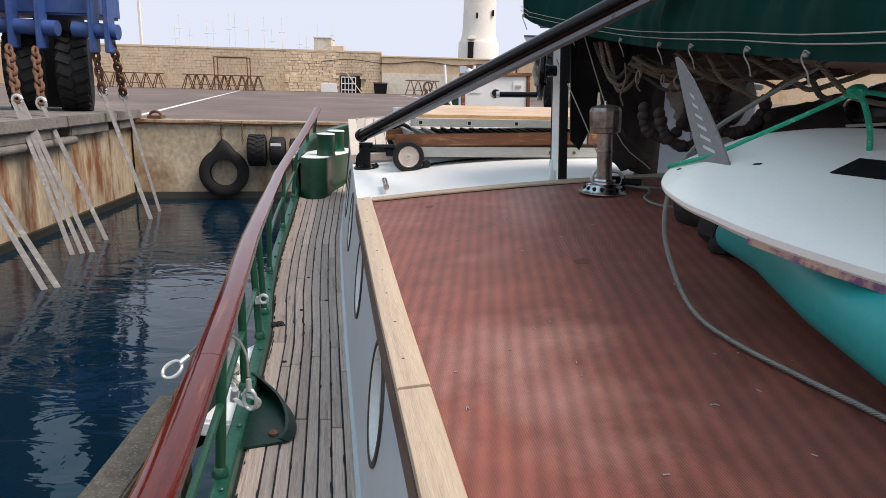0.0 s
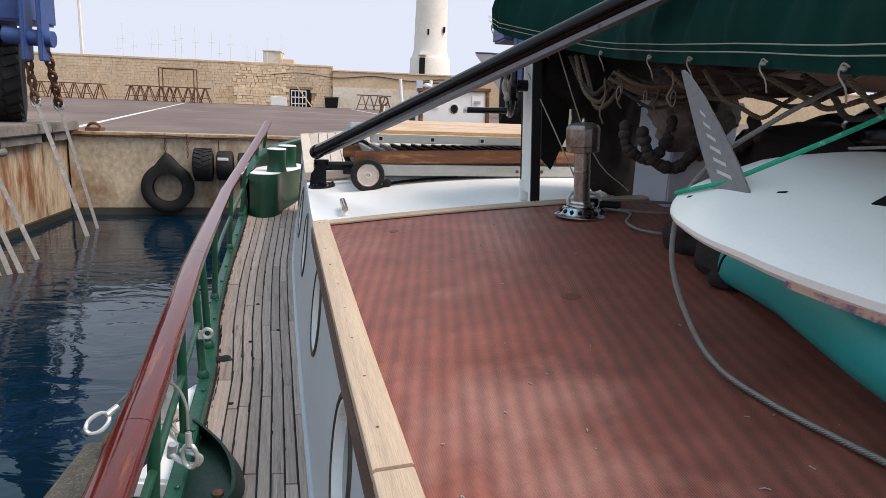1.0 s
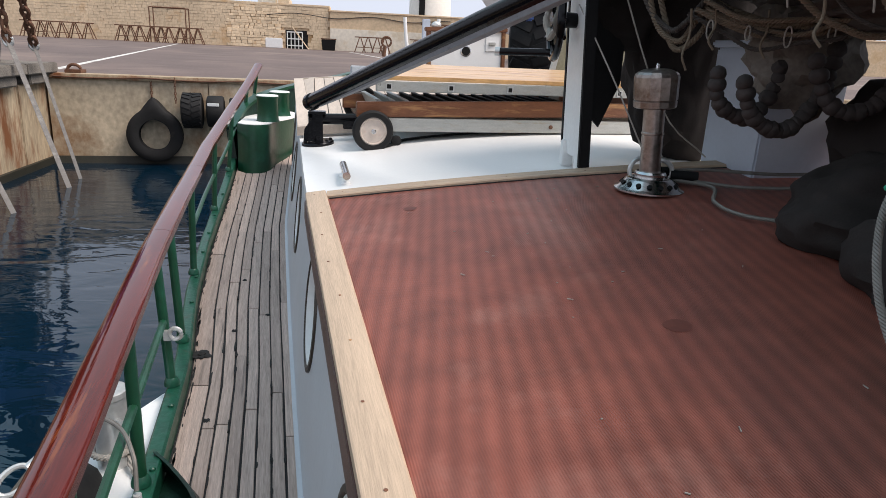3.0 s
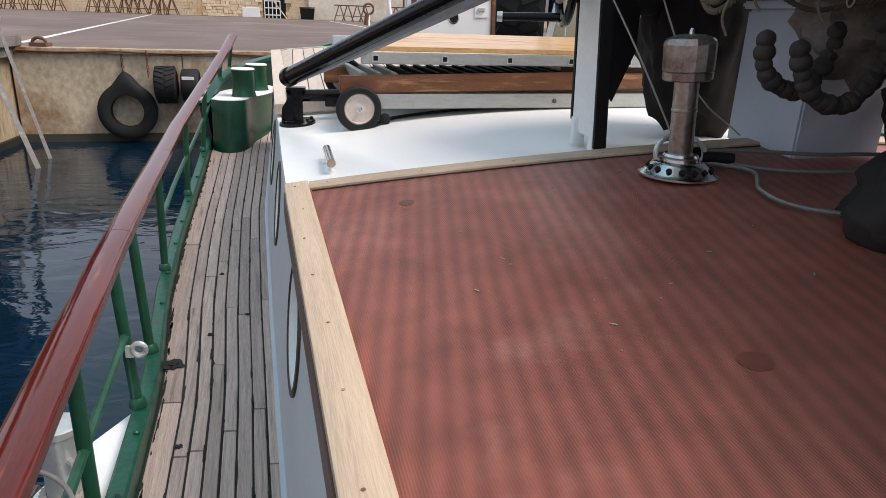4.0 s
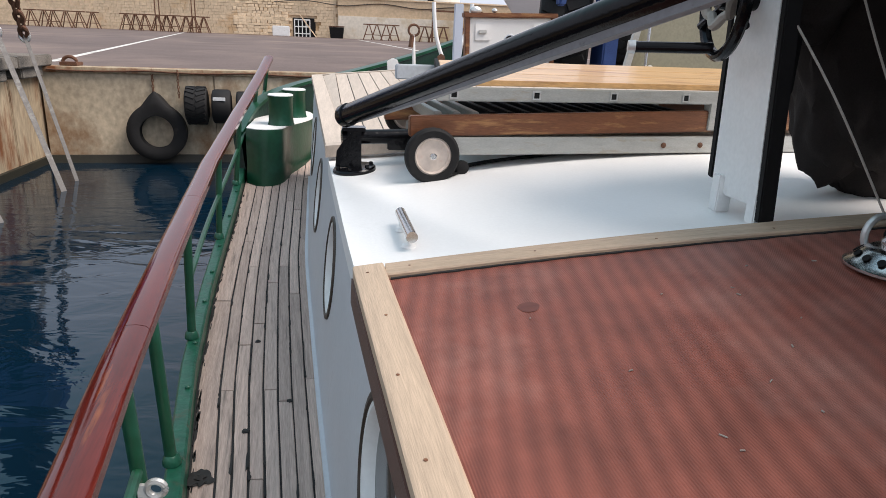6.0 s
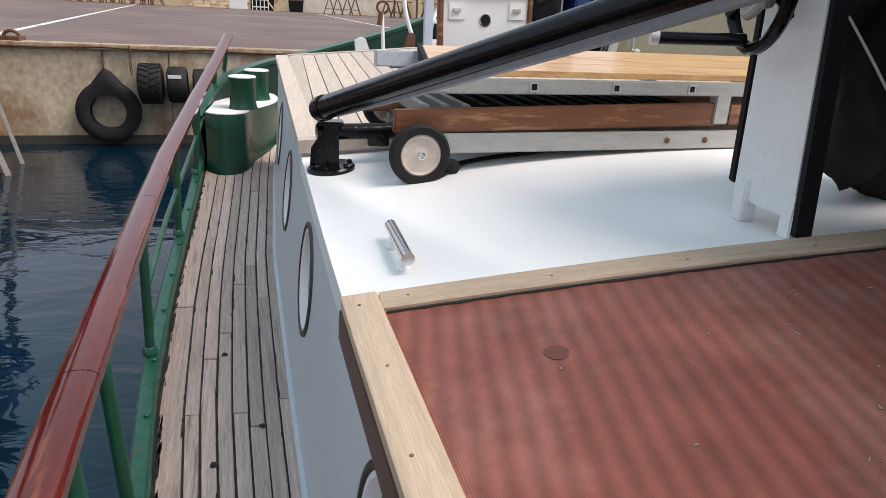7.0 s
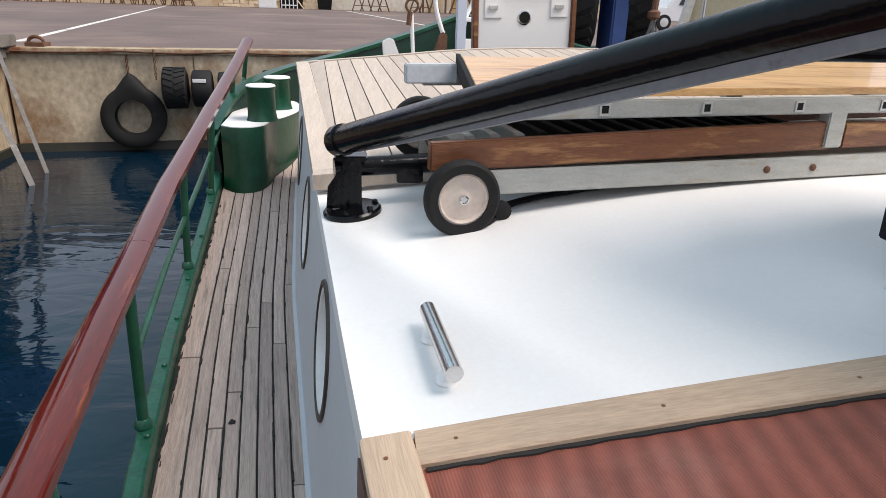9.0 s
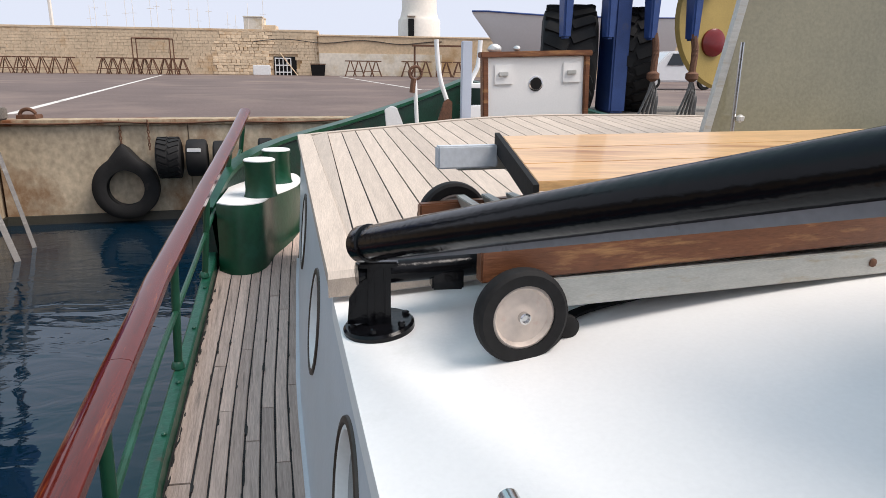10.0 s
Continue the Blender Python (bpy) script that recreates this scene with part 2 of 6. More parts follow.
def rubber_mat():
    """Ribbed red-brown rubber sheet: fine ribs darkened in the grooves, moire bands put into the colour, chalky scuffs.
    """
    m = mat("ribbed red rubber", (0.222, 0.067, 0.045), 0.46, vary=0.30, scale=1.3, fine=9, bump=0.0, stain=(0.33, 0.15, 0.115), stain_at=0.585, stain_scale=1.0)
    nd, ln = m.node_tree.nodes, m.node_tree.links
    tc = nd.new("ShaderNodeTexCoord")
    mp = nd.new("ShaderNodeMapping")
    mp.inputs["Rotation"].default_value = (0, 0, radians(-6))
    ln.new(tc.outputs["Object"], mp.inputs[0])
    w = nd.new("ShaderNodeTexWave")
    w.inputs["Scale"].default_value = 62.0
    w.inputs["Distortion"].default_value = 0.04
    w.inputs["Detail"].default_value = 1.0
    ln.new(mp.outputs[0], w.inputs["Vector"])
    bp = nd.new("ShaderNodeBump")
    bp.inputs["Strength"].default_value = 0.45
    bp.inputs["Distance"].default_value = 0.0015
    ln.new(w.outputs["Fac"], bp.inputs["Height"])
    ln.new(bp.outputs[0], nd["Principled BSDF"].inputs["Normal"])
    nd["Principled BSDF"].inputs["Specular IOR Level"].default_value = 0.4
    # broad bands put into the colour, as moire across the ribs
    w2 = nd.new("ShaderNodeTexWave")
    w2.inputs["Scale"].default_value = 7.2
    w2.inputs["Distortion"].default_value = 1.2
    w2.inputs["Detail"].default_value = 3.0
    w2.inputs["Detail Scale"].default_value = 0.6
    mp2 = nd.new("ShaderNodeMapping")
    mp2.inputs["Rotation"].default_value = (0, 0, radians(7))
    mp2.inputs["Scale"].default_value = (1, 0.9, 1)
    ln.new(tc.outputs["Object"], mp2.inputs[0])
    ln.new(mp2.outputs[0], w2.inputs["Vector"])
    base = nd["Principled BSDF"].inputs["Base Color"].links[0].from_socket
    r = nd.new("ShaderNodeMapRange")
    r.inputs["To Min"].default_value, r.inputs["To Max"].default_value = 0.76, 1.20
    # the rib wave also darkens the colour in its grooves
    rib = nd.new("ShaderNodeMath")
    rib.operation = "MULTIPLY_ADD"
    rib.inputs[1].default_value = 0.4
    ln.new(w.outputs["Fac"], rib.inputs[0])
    ln.new(w2.outputs["Fac"], rib.inputs[2])
    half = nd.new("ShaderNodeMath")
    half.operation = "MULTIPLY"
    half.inputs[1].default_value = 0.715
    ln.new(rib.outputs[0], half.inputs[0])
    ln.new(half.outputs[0], r.inputs["Value"])
    sc = nd.new("ShaderNodeVectorMath")
    sc.operation = "SCALE"
    ln.new(base, sc.inputs[0])
    ln.new(r.outputs[0], sc.inputs["Scale"])
    ln.new(sc.outputs[0], nd["Principled BSDF"].inputs["Base Color"])
    return m


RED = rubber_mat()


def water_mat():
    m = bpy.data.materials.new("harbour water")
    m.use_nodes = True
    nd, ln = m.node_tree.nodes, m.node_tree.links
    b = nd["Principled BSDF"]
    b.inputs["Base Color"].default_value = (0.002, 0.012, 0.024, 1)
    b.inputs["Roughness"].default_value = 0.03
    b.inputs["IOR"].default_value = 1.33
    b.inputs["Specular IOR Level"].default_value = 0.8
    b.inputs["Specular Tint"].default_value = (0.55, 0.82, 1.0, 1)
    tc = nd.new("ShaderNodeTexCoord")
    mp = nd.new("ShaderNodeMapping")
    mp.inputs["Scale"].default_value = (0.8, 1.6, 1)
    ln.new(tc.outputs["Object"], mp.inputs[0])
    n = nd.new("ShaderNodeTexNoise")
    n.inputs["Scale"].default_value = 1.7
    n.inputs["Detail"].default_value = 3.5
    n.inputs["Roughness"].default_value = 0.5
    n.inputs["Distortion"].default_value = 0.6
    ln.new(mp.outputs[0], n.inputs["Vector"])
    bp = nd.new("ShaderNodeBump")
    bp.inputs["Strength"].default_value = 0.17
    bp.inputs["Distance"].default_value = 0.09
    ln.new(n.outputs[0], bp.inputs["Height"])
    ln.new(bp.outputs[0], b.inputs["Normal"])
    return m


WATER = water_mat()


# ---- mesh helpers ----
WHERE = {}


def thing(name, at, label, category, group="", kind=""):
    ob = new(name)
    ob.empty_display_size = 0.05
    ob.location = at
    WHERE[ob.name] = Vector(at)
    return tagged(ob, label, category, group, kind)


def part(name, bm, material, parent=None, label="", smooth=True):
    me = bpy.data.meshes.new(name)
    at = WHERE[parent.name] if parent else Vector()
    if at.length:
        bmesh.ops.translate(bm, verts=bm.verts, vec=-at)
    bmesh.ops.recalc_face_normals(bm, faces=bm.faces)
    bm.to_mesh(me)
    bm.free()
    if smooth:
        me.polygons.foreach_set("use_smooth", [True] * len(me.polygons))
        me.set_sharp_from_angle(angle=radians(35))
    me.materials.append(material)
    ob = new(name, me)
    ob.parent = parent
    WHERE[ob.name] = at
    return tagged(ob, label)


def solo(name, bm, material, label, category, group="", kind="", smooth=True):
    return tagged(part(name, bm, material, None, "", smooth), label, category, group, kind)


def bevel(bm, w, seg=2):
    if w:
        es = [e for e in bm.edges if len(e.link_faces) == 2 and e.calc_face_angle(0) > 0.6]
        bmesh.ops.bevel(bm, geom=es, offset=w, segments=seg, affect="EDGES", clamp_overlap=True)
    return bm


def box(lo, hi, bev=0.0, m=None, bm=None):
    own = bmesh.new()
    bmesh.ops.create_cube(own, size=1)
    c = [(a + b) / 2 for a, b in zip(lo, hi)]
    s = [b - a for a, b in zip(lo, hi)]
    bmesh.ops.transform(own, matrix=Matrix.Translation(c) @ Matrix.Diagonal((*s, 1)), verts=own.verts)
    bevel(own, bev)
    if m:
        bmesh.ops.transform(own, matrix=m, verts=own.verts)
    return join(bm, own)


def join(bm, own):
    if bm is None:
        return own
    me = bpy.data.meshes.new("t")
    own.to_mesh(me)
    own.free()
    bm.from_mesh(me)
    bpy.data.meshes.remove(me)
    return bm


def hexa(bottom, top, bev=0.0, bm=None):
    """A solid between two polygons with the same number of corners."""
    own = bmesh.new()
    a = [own.verts.new(p) for p in bottom]
    b = [own.verts.new(p) for p in top]
    n = len(a)
    own.faces.new(a[::-1])
    own.faces.new(b)
    for i in range(n):
        own.faces.new((a[i], a[(i + 1) % n], b[(i + 1) % n], b[i]))
    bmesh.ops.recalc_face_normals(own, faces=own.faces)
    bevel(own, bev)
    return join(bm, own)


def rings(loops, closed=True, caps=True, bm=None, loop_back=False):
    """Skins a row of rings of points."""
    own = bmesh.new()
    vs = [[own.verts.new(p) for p in r] for r in loops]
    n = len(vs[0])
    m = len(vs)
    for i in range(m if loop_back else m - 1):
        a, b = vs[i], vs[(i + 1) % m]
        for j in range(n if closed else n - 1):
            k = (j + 1) % n
            own.faces.new((a[j], a[k], b[k], b[j]))
    if caps and closed and not loop_back:
        own.faces.new(vs[0][::-1])
        own.faces.new(vs[-1])
    return join(bm, own)


def smooth_path(pts, n=8):
    """A Catmull-Rom line through points."""
    p = [Vector(q) for q in pts]
    p = [2 * p[0] - p[1]] + p + [2 * p[-1] - p[-2]]
    out = []
    for i in range(1, len(p) - 2):
        for k in range(n):
            t = k / n
            a, b, c, d = p[i - 1:i + 3]
            out.append(0.5 * ((2 * b) + (c - a) * t + (2 * a - 5 * b + 4 * c - d) * t * t + (3 * b - a - 3 * c + d) * t ** 3))
    return out + [p[-2]]


def sweep(path, r, seg=10, profile=None, bm=None, closed=False):
    """A tube (radius r, or a list of radii) or a profile of (side, up) points along a path."""
    path = [Vector(p) for p in path]
    loops = []
    n = len(path)
    side0 = None
    for i, p in enumerate(path):
        if closed:
            d = path[(i + 1) % n] - path[i - 1]
        else:
            d = path[min(i + 1, n - 1)] - path[max(i - 1, 0)]
        d.normalize()
        side = d.cross(Vector((0, 0, 1)))
        if side.length < 0.05:
            side = side0 or Vector((1, 0, 0))
        side.normalize()
        if side0 and side.dot(side0) < 0 and not profile:
            side = -side
        side0 = side
        up = side.cross(d)
        rr = r[i] if isinstance(r, (list, tuple)) else r
        prof = profile or [(rr * math.cos(2 * math.pi * k / seg), rr * math.sin(2 * math.pi * k / seg)) for k in range(seg)]
        loops.append([p + side * a + up * b for a, b in prof])
    return rings(loops, bm=bm, loop_back=closed)


def lathe(profile, at=(0, 0, 0), seg=28, m=None, bm=None, close=False):
    """Turns (radius, height) points round an upright axis."""
    own = bmesh.new()
    vs = [[own.verts.new((r * math.cos(2 * math.pi * k / seg), r * math.sin(2 * math.pi * k / seg), z)) for k in range(seg)] for r, z in profile]
    for a, b in zip(vs, vs[1:] + (vs[:1] if close else [])):
        for k in range(seg):
            own.faces.new((a[k], a[(k + 1) % seg], b[(k + 1) % seg], b[k]))
    if not close:
        own.faces.new(vs[0][::-1])
        own.faces.new(vs[-1])
    bmesh.ops.transform(own, matrix=Matrix.Translation(at) @ (m or Matrix()), verts=own.verts)
    return join(bm, own)


def strand(path, r, turns, name, material, parent=None, label="", lay=3, seg=6, steps=None):
    """A laid rope: strands that wind round a path."""
    path = [Vector(p) for p in path]
    n = len(path)
    bm = bmesh.new()
    for s in range(lay):
        pts = []
        for i, p in enumerate(path):
            d = (path[min(i + 1, n - 1)] - path[max(i - 1, 0)]).normalized()
            side = d.cross(Vector((0.1, 0.2, 1))).normalized()
            up = side.cross(d)
            a = 2 * math.pi * (s / lay + turns * i / n)
            pts.append(p + (side * math.cos(a) + up * math.sin(a)) * r * 0.58)
        sweep(pts, r * (0.5 if lay < 4 else 0.4), seg, bm=bm)
    return part(name, bm, material, parent, label)


def along(x, y):
    """A matrix whose z axis points along the given way."""
    return Vector((x, y, 0)).to_track_quat("Z", "Y").to_matrix().to_4x4()


def curve(pts):
    """A piecewise linear function through (y, x) pairs."""
    ys, xs = [p[0] for p in pts], [p[1] for p in pts]
    return lambda y: float(np.interp(y, ys, xs)) if y >= ys[0] else xs[0] + (y - ys[0]) * (xs[1] - xs[0]) / (ys[1] - ys[0])


# ---- the boat's lines ----
deck_in = curve([(1.0, 0.47), (2.09, 0.356), (3.36, 0.2), (4.4, 0.078), (5.55, -0.05), (6.0, -0.1), (7.4, -0.187), (8.0, -0.21), (9.5, -0.22), (11, -0.1)])
deck_out = curve([(1.0, 0.02), (2.09, -0.094), (3.65, -0.265), (4.55, -0.43), (5.4, -0.54), (6.0, -0.595), (7.6, -0.72), (9.0, -0.74), (10.0, -0.70)])
roof_edge = curve([(0.0, 0.672), (1.0, 0.555), (1.9, 0.44), (3.5, 0.25), (4.0, 0.196), (4.95, 0.099), (7.6, -0.155), (8, -0.19)])


def deck_z(y):
    return 0.022 * max(y - 4.5, 0) ** 2


roof_raw = curve([(-0.4, -0.04), (0.2, 0.02), (0.5, 0.044), (0.7, 0.07), (0.95, 0.094), (1.35, 0.114), (1.7, 0.120), (2.2, 0.118), (3.5, 0.09)])


def roof_fwd(x):
    """The forward camber, eased over a hand's width or two."""
    return sum(roof_raw(x + 0.05 * k) for k in range(-5, 6)) / 11


def roof_z(x, y):
    """The cabin roof: strongly cambered aft, flatter forward of the cross board."""
    c = min(x, 2.1)
    aft = 0.1176 * c - 0.02 * (c - 0.24) * (c - 1.15)
    f = min(max((y - 3.56) / 0.30, 0), 1)
    f = f * f * (3 - 2 * f)
    return 0.6035 + 0.0546 * y + aft * (1 - f) + roof_fwd(x) * f


# ---- setting: water, quay, dock, breakwater ----
bm = bmesh.new()
bmesh.ops.create_grid(bm, x_segments=2, y_segments=2, size=900)
bmesh.ops.translate(bm, verts=bm.verts, vec=(0, 0, -1.12))
solo("water", bm, WATER, "dark green rippled harbour water in the dock", "water", kind="structure", smooth=False)

QUAY = 0.58


def quay_y(x):
    return 15.68 + 0.135 * x


bm = hexa([(-60, quay_y(-5.5), -4), (-5.4, quay_y(-5.4) + 0.06, -4), (60, quay_y(60) + 0.06, -4), (500, 140, -4), (500, 900, -4), (-500, 900, -4), (-500, 90, -4)],
          [(-60, quay_y(-5.5), QUAY), (-5.4, quay_y(-5.4) + 0.06, QUAY), (60, quay_y(60) + 0.06, QUAY), (500, 140, QUAY), (500, 900, QUAY), (-500, 900, QUAY), (-500, 90, QUAY)])
solo("ground", bm, ASPHALT, "worn reddish-grey asphalt quay apron", "ground", kind="structure", smooth=False)

# quay face: slabs of concrete with a thin coping and a weedy foot
quay_wall = thing("quay_wall", (0, quay_y(0), -1.2), "stained concrete quay wall above the water", "quay wall", kind="structure")
x = -5.45
k = 0
while x < 24:
    w = (2.9, 3.3, 2.6)[k % 3]
    a, b = x + 0.006, x + w - 0.006
    off = 0.10 + 0.012 * math.sin(k * 2.3)
    bm = hexa([(a, quay_y(a) - off, -2.0), (b, quay_y(b) - off, -2.0), (b, quay_y(b) + 0.1, -2.0), (a, quay_y(a) + 0.1, -2.0)],
              [(a, quay_y(a) - off, 0.50), (b, quay_y(b) - off, 0.50), (b, quay_y(b) + 0.1, 0.50), (a, quay_y(a) + 0.1, 0.50)], 0.012)
    part("slab", bm, CONC, quay_wall)
    x += w
    k += 1
bm = hexa([(-5.45, quay_y(-5.45) - 0.16, 0.50), (24, quay_y(24) - 0.16, 0.50), (24, quay_y(24) + 0.3, 0.50), (-5.45, quay_y(-5.45) + 0.3, 0.50)],
          [(-5.45, quay_y(-5.45) - 0.16, 0.594), (24, quay_y(24) - 0.16, 0.594), (24, quay_y(24) + 0.3, 0.594), (-5.45, quay_y(-5.45) + 0.3, 0.594)], 0.015)
part("coping", bm, CONC_RUST, quay_wall, "rusty worn coping edge")
bm = hexa([(-5.45, quay_y(-5.45) - 0.3, -1.6), (24, quay_y(24) - 0.3, -1.6), (24, quay_y(24), -1.6), (-5.45, quay_y(-5.45), -1.6)],
          [(-5.45, quay_y(-5.45) - 0.15, -0.98), (24, quay_y(24) - 0.15, -0.98), (24, quay_y(24), -0.98), (-5.45, quay_y(-5.45), -0.98)])
part("weed_foot", bm, WEED, quay_wall, "dark weedy foot of the wall")

# dock finger on the port side
dock = thing("dock_finger", (-5.5, 8, -1.2), "rust streaked concrete dock finger with a thick coping", "dock", kind="structure")
y = -12.0
k = 0
while y < 15.0:
    l = min((2.3, 2.0)[k % 2], 15.05 - y)
    bm = box((-9.0, y + 0.01, -4), (-5.48 + 0.015 * math.sin(k), y + l - 0.01, 0.42), 0.015)
    part("wall_block", bm, CONC_RUST, dock)
    bm = box((-9.2, y + 0.004, 0.60), (-5.28, y + l - 0.004, 0.79), 0.02)
    part("coping", bm, CONC_GREY, dock)
    bm = box((-6.0, y + 0.25, 0.42), (-5.36, y + l - 0.25, 0.60), 0.02)
    part("corbel", bm, CONC_GREY, dock)
    y += l
    k += 1
part("fender_pipe", sweep([(-5.40, -10, 0.36), (-5.40, 12.2, 0.36)], 0.075, 12), CONC_GREY, dock, "grey rubbing pipe under the coping")
part("weed_foot", box((-5.6, -12, -1.8), (-5.42, 15.0, -0.99)), WEED, dock)

# breakwater wall: coursed blocks
WALL_Y = 67.0
breakwater = thing("breakwater_wall", (-10, WALL_Y, QUAY), "long coursed limestone breakwater wall along the quay", "wall", kind="structure")
part("core", box((-70, WALL_Y + 0.12, QUAY - 0.3), (-2.2, WALL_Y + 3, 4.32)), STONE_BACK, breakwater)
part("parapet", box((-70, WALL_Y - 0.05, 4.32), (-2.2, WALL_Y + 3, 4.5), 0.02), STONE, breakwater)
rnd = random.Random(5)
near, rest = [], bmesh.new()
z = QUAY
row = 0
while z < 4.3:
    h = 0.26 + 0.03 * math.sin(row * 1.7)
    x = -34.0 - rnd.random() * 0.5
    while x < -2.3:
        w = 0.32 + rnd.random() * 0.4
        x2 = min(x + w, -2.2)
        lo, hi = (x + 0.008, WALL_Y - rnd.random() * 0.03, z + 0.008), (x2 - 0.008, WALL_Y + 0.14, min(z + h, 4.32) - 0.006)
        if x2 - x > 0.15 and not (-6.5 < (x + x2) / 2 < -4.0 and z < 2.3):
            if -11.5 < x < -6.6 and len(near) < 280:
                near.append((lo, hi))
            else:
                box(lo, hi, bm=rest)
        x = x2
    z += h
    row += 1
tagged(part("stonework", rest, STONE, breakwater, smooth=False), kind="stuff")
render_wall = thing("rendered_wall", (3, WALL_Y, QUAY), "lower stretch of breakwater wall with flaking render", "wall", kind="structure")
part("core", box((-2.2, WALL_Y - 0.25, QUAY - 0.3), (60, WALL_Y + 3, 4.0), 0.03), STONE_BACK, render_wall)
part("render_coat", box((-2.15, WALL_Y - 0.31, QUAY), (9, WALL_Y - 0.24, 2.55), 0.02), RENDERED, render_wall)
part("capping", box((-2.25, WALL_Y - 0.33, 4.0), (60, WALL_Y + 3, 4.14), 0.02), STONE, render_wall)

# white markings on the asphalt
def stripe(a, b, w):
    d = (Vector(b) - Vector(a)).normalized()
    s = Vector((-d.y, d.x)) * w / 2
    c = [Vector(a) - s, Vector(b) - s, Vector(b) + s, Vector(a) + s]
    solo("road_marking", hexa([(*p, QUAY - 0.01) for p in c], [(*p, QUAY + 0.005) for p in c]), LINE, "worn white painted line on the asphalt", "road marking", "quay markings", "structure", False)


stripe((-5.9, 16.4), (-14.6, 62), 0.16)
stripe((-0.3, 62), (3.2, 31), 0.16)
stripe((3.2, 31), (30, 33), 0.14)

# ---- the boat: hull, decks, cabin ----
hull = thing("boat_hull", (1.5, 4, -1.2), "green painted wooden boat hull", "boat", kind="structure")
loops = []
for y in [-3.0, -1, 1, 2.5, 4, 5, 6, 7, 8]:
    xo = deck_out(y) - 0.06
    zt = deck_z(y) - 0.03
    xr = 3.0 - xo
    loops.append([(xo, y, zt), (xo + 0.05, y, -1.0), (xo + 0.3, y, -1.8), (xr - 0.3, y, -1.8), (xr - 0.05, y, -1.0), (xr, y, zt)])
part("shell", rings(loops), GREEN, hull)
port = [(-0.78, 7.6, 0.56), (-0.70, 8.2, 0.74), (-0.43, 8.8, 0.86), (0.17, 9.5, 0.98), (0.89, 10.2, 1.16), (1.45, 10.65, 1.34)]
star = [(1.45, 10.65, 1.34), (2.2, 10.0, 1.16), (2.8, 9.2, 1.0), (3.25, 8.3, 0.92), (3.5, 7.0, 0.86), (3.6, 5.0, 0.82), (3.6, 2.0, 0.82)]
for nm, pts in (("bulwark", smooth_path(port, 6)), ("bulwark", smooth_path(star, 6))):
    lp = []
    for i, p in enumerate(pts):
        d = (pts[min(i + 1, len(pts) - 1)] - pts[max(i - 1, 0)])
        n = Vector((d.y, -d.x, 0)).normalized() * 0.03
        q = Vector((p.x, p.y, -1.6)) + n * 8
        lp.append([p - n, p + n, q + n, q - n])
    part(nm, rings(lp), GREEN_DARK, hull)
    part("cap_strip", sweep([p + Vector((0, 0, 0.012)) for p in pts], 0, profile=[(-0.055, 0), (0.055, 0), (0.055, 0.03), (-0.055, 0.03)]), GREEN, hull)
part("foredeck", hexa([(-0.1, 7.6, 0.0), (3.4, 7.4, 0.0), (2.7, 9.1, 0.2), (1.45, 10.5, 0.35), (-0.1, 8.85, 0.2)],
                      [(-0.1, 7.6, 0.2), (3.4, 7.4, 0.2), (2.7, 9.1, 0.45), (1.45, 10.5, 0.6), (-0.1, 8.85, 0.42)]), TEAK_OLD, hull)

# side deck of caulked planks
side_deck = thing("side_deck", (0, 4, 0), "grey weathered teak side deck with black caulked seams", "deck", kind="structure")
lp = []
for i in range(40):
    y = -1.5 + i * 0.27
    a, b, z = deck_out(y) - 0.03, deck_in(y) + 0.02, deck_z(y)
    lp.append([(a, y, z - 0.05), (b, y, z - 0.05), (b, y, z - 0.006), (a, y, z - 0.006)])
part("caulk_bed", rings(lp), CAULK, side_deck, "black caulking between the planks", False)
edges = [0.0, 0.185, 0.305, 0.425, 0.545, 0.665, 0.785, 0.9, 1.0]
rnd = random.Random(11)
for c in range(8):
    y = -1.4 - rnd.random()
    while y < 8.6:
        l = 0.9 + rnd.random() * 1.1
        y2 = min(y + l, 9.0)
        n = max(2, int((y2 - y) / 0.28))
        lp = []
        g = 0.0024 + 0.0024 * rnd.random()
        lift = rnd.uniform(-0.0015, 0.0015)
        for i in range(n + 1):
            yy = y + 0.004 + (y2 - y - 0.008) * i / n
            o, w = deck_out(yy), deck_in(yy) - deck_out(yy)
            a, b = o + w * edges[c] + g, o + w * edges[c + 1] - g
            z = deck_z(yy) + lift
            lp.append([(a, yy, z - 0.03), (b, yy, z - 0.03), (b, yy, z - 0.002), (b - 0.003, yy, z), (a + 0.003, yy, z), (a, yy, z - 0.002)])
        part("plank", rings(lp), TEAK_OLD, side_deck, smooth=False)
        y = y2

# pitch smeared along the seams
rnd = random.Random(44)
bm = bmesh.new()
for k in range(230):
    y = rnd.uniform(1.5, 7.2)
    c = rnd.choice(edges[1:] + [0.02] * 5)
    x = deck_out(y) + (deck_in(y) - deck_out(y)) * c + rnd.uniform(-0.004, 0.004)
    n, r0 = 11, rnd.uniform(0.002, 0.0062)
    l = r0 * rnd.uniform(4, 16)
    ring = []
    for j in range(n):
        a = 2 * math.pi * j / n
        q = rnd.uniform(0.45, 1.25)
        ring.append(Vector((x + r0 * q * math.cos(a) - 0.115 * l * q * math.sin(a), y + l * q * math.sin(a), deck_z(y) + 0.0022)))
    lo = [bm.verts.new(p - Vector((0, 0, 0.006))) for p in ring]
    hi = [bm.verts.new(p) for p in ring]
    bm.faces.new(hi)
    for j in range(n):
        bm.faces.new((lo[j], lo[(j + 1) % n], hi[(j + 1) % n], hi[j]))
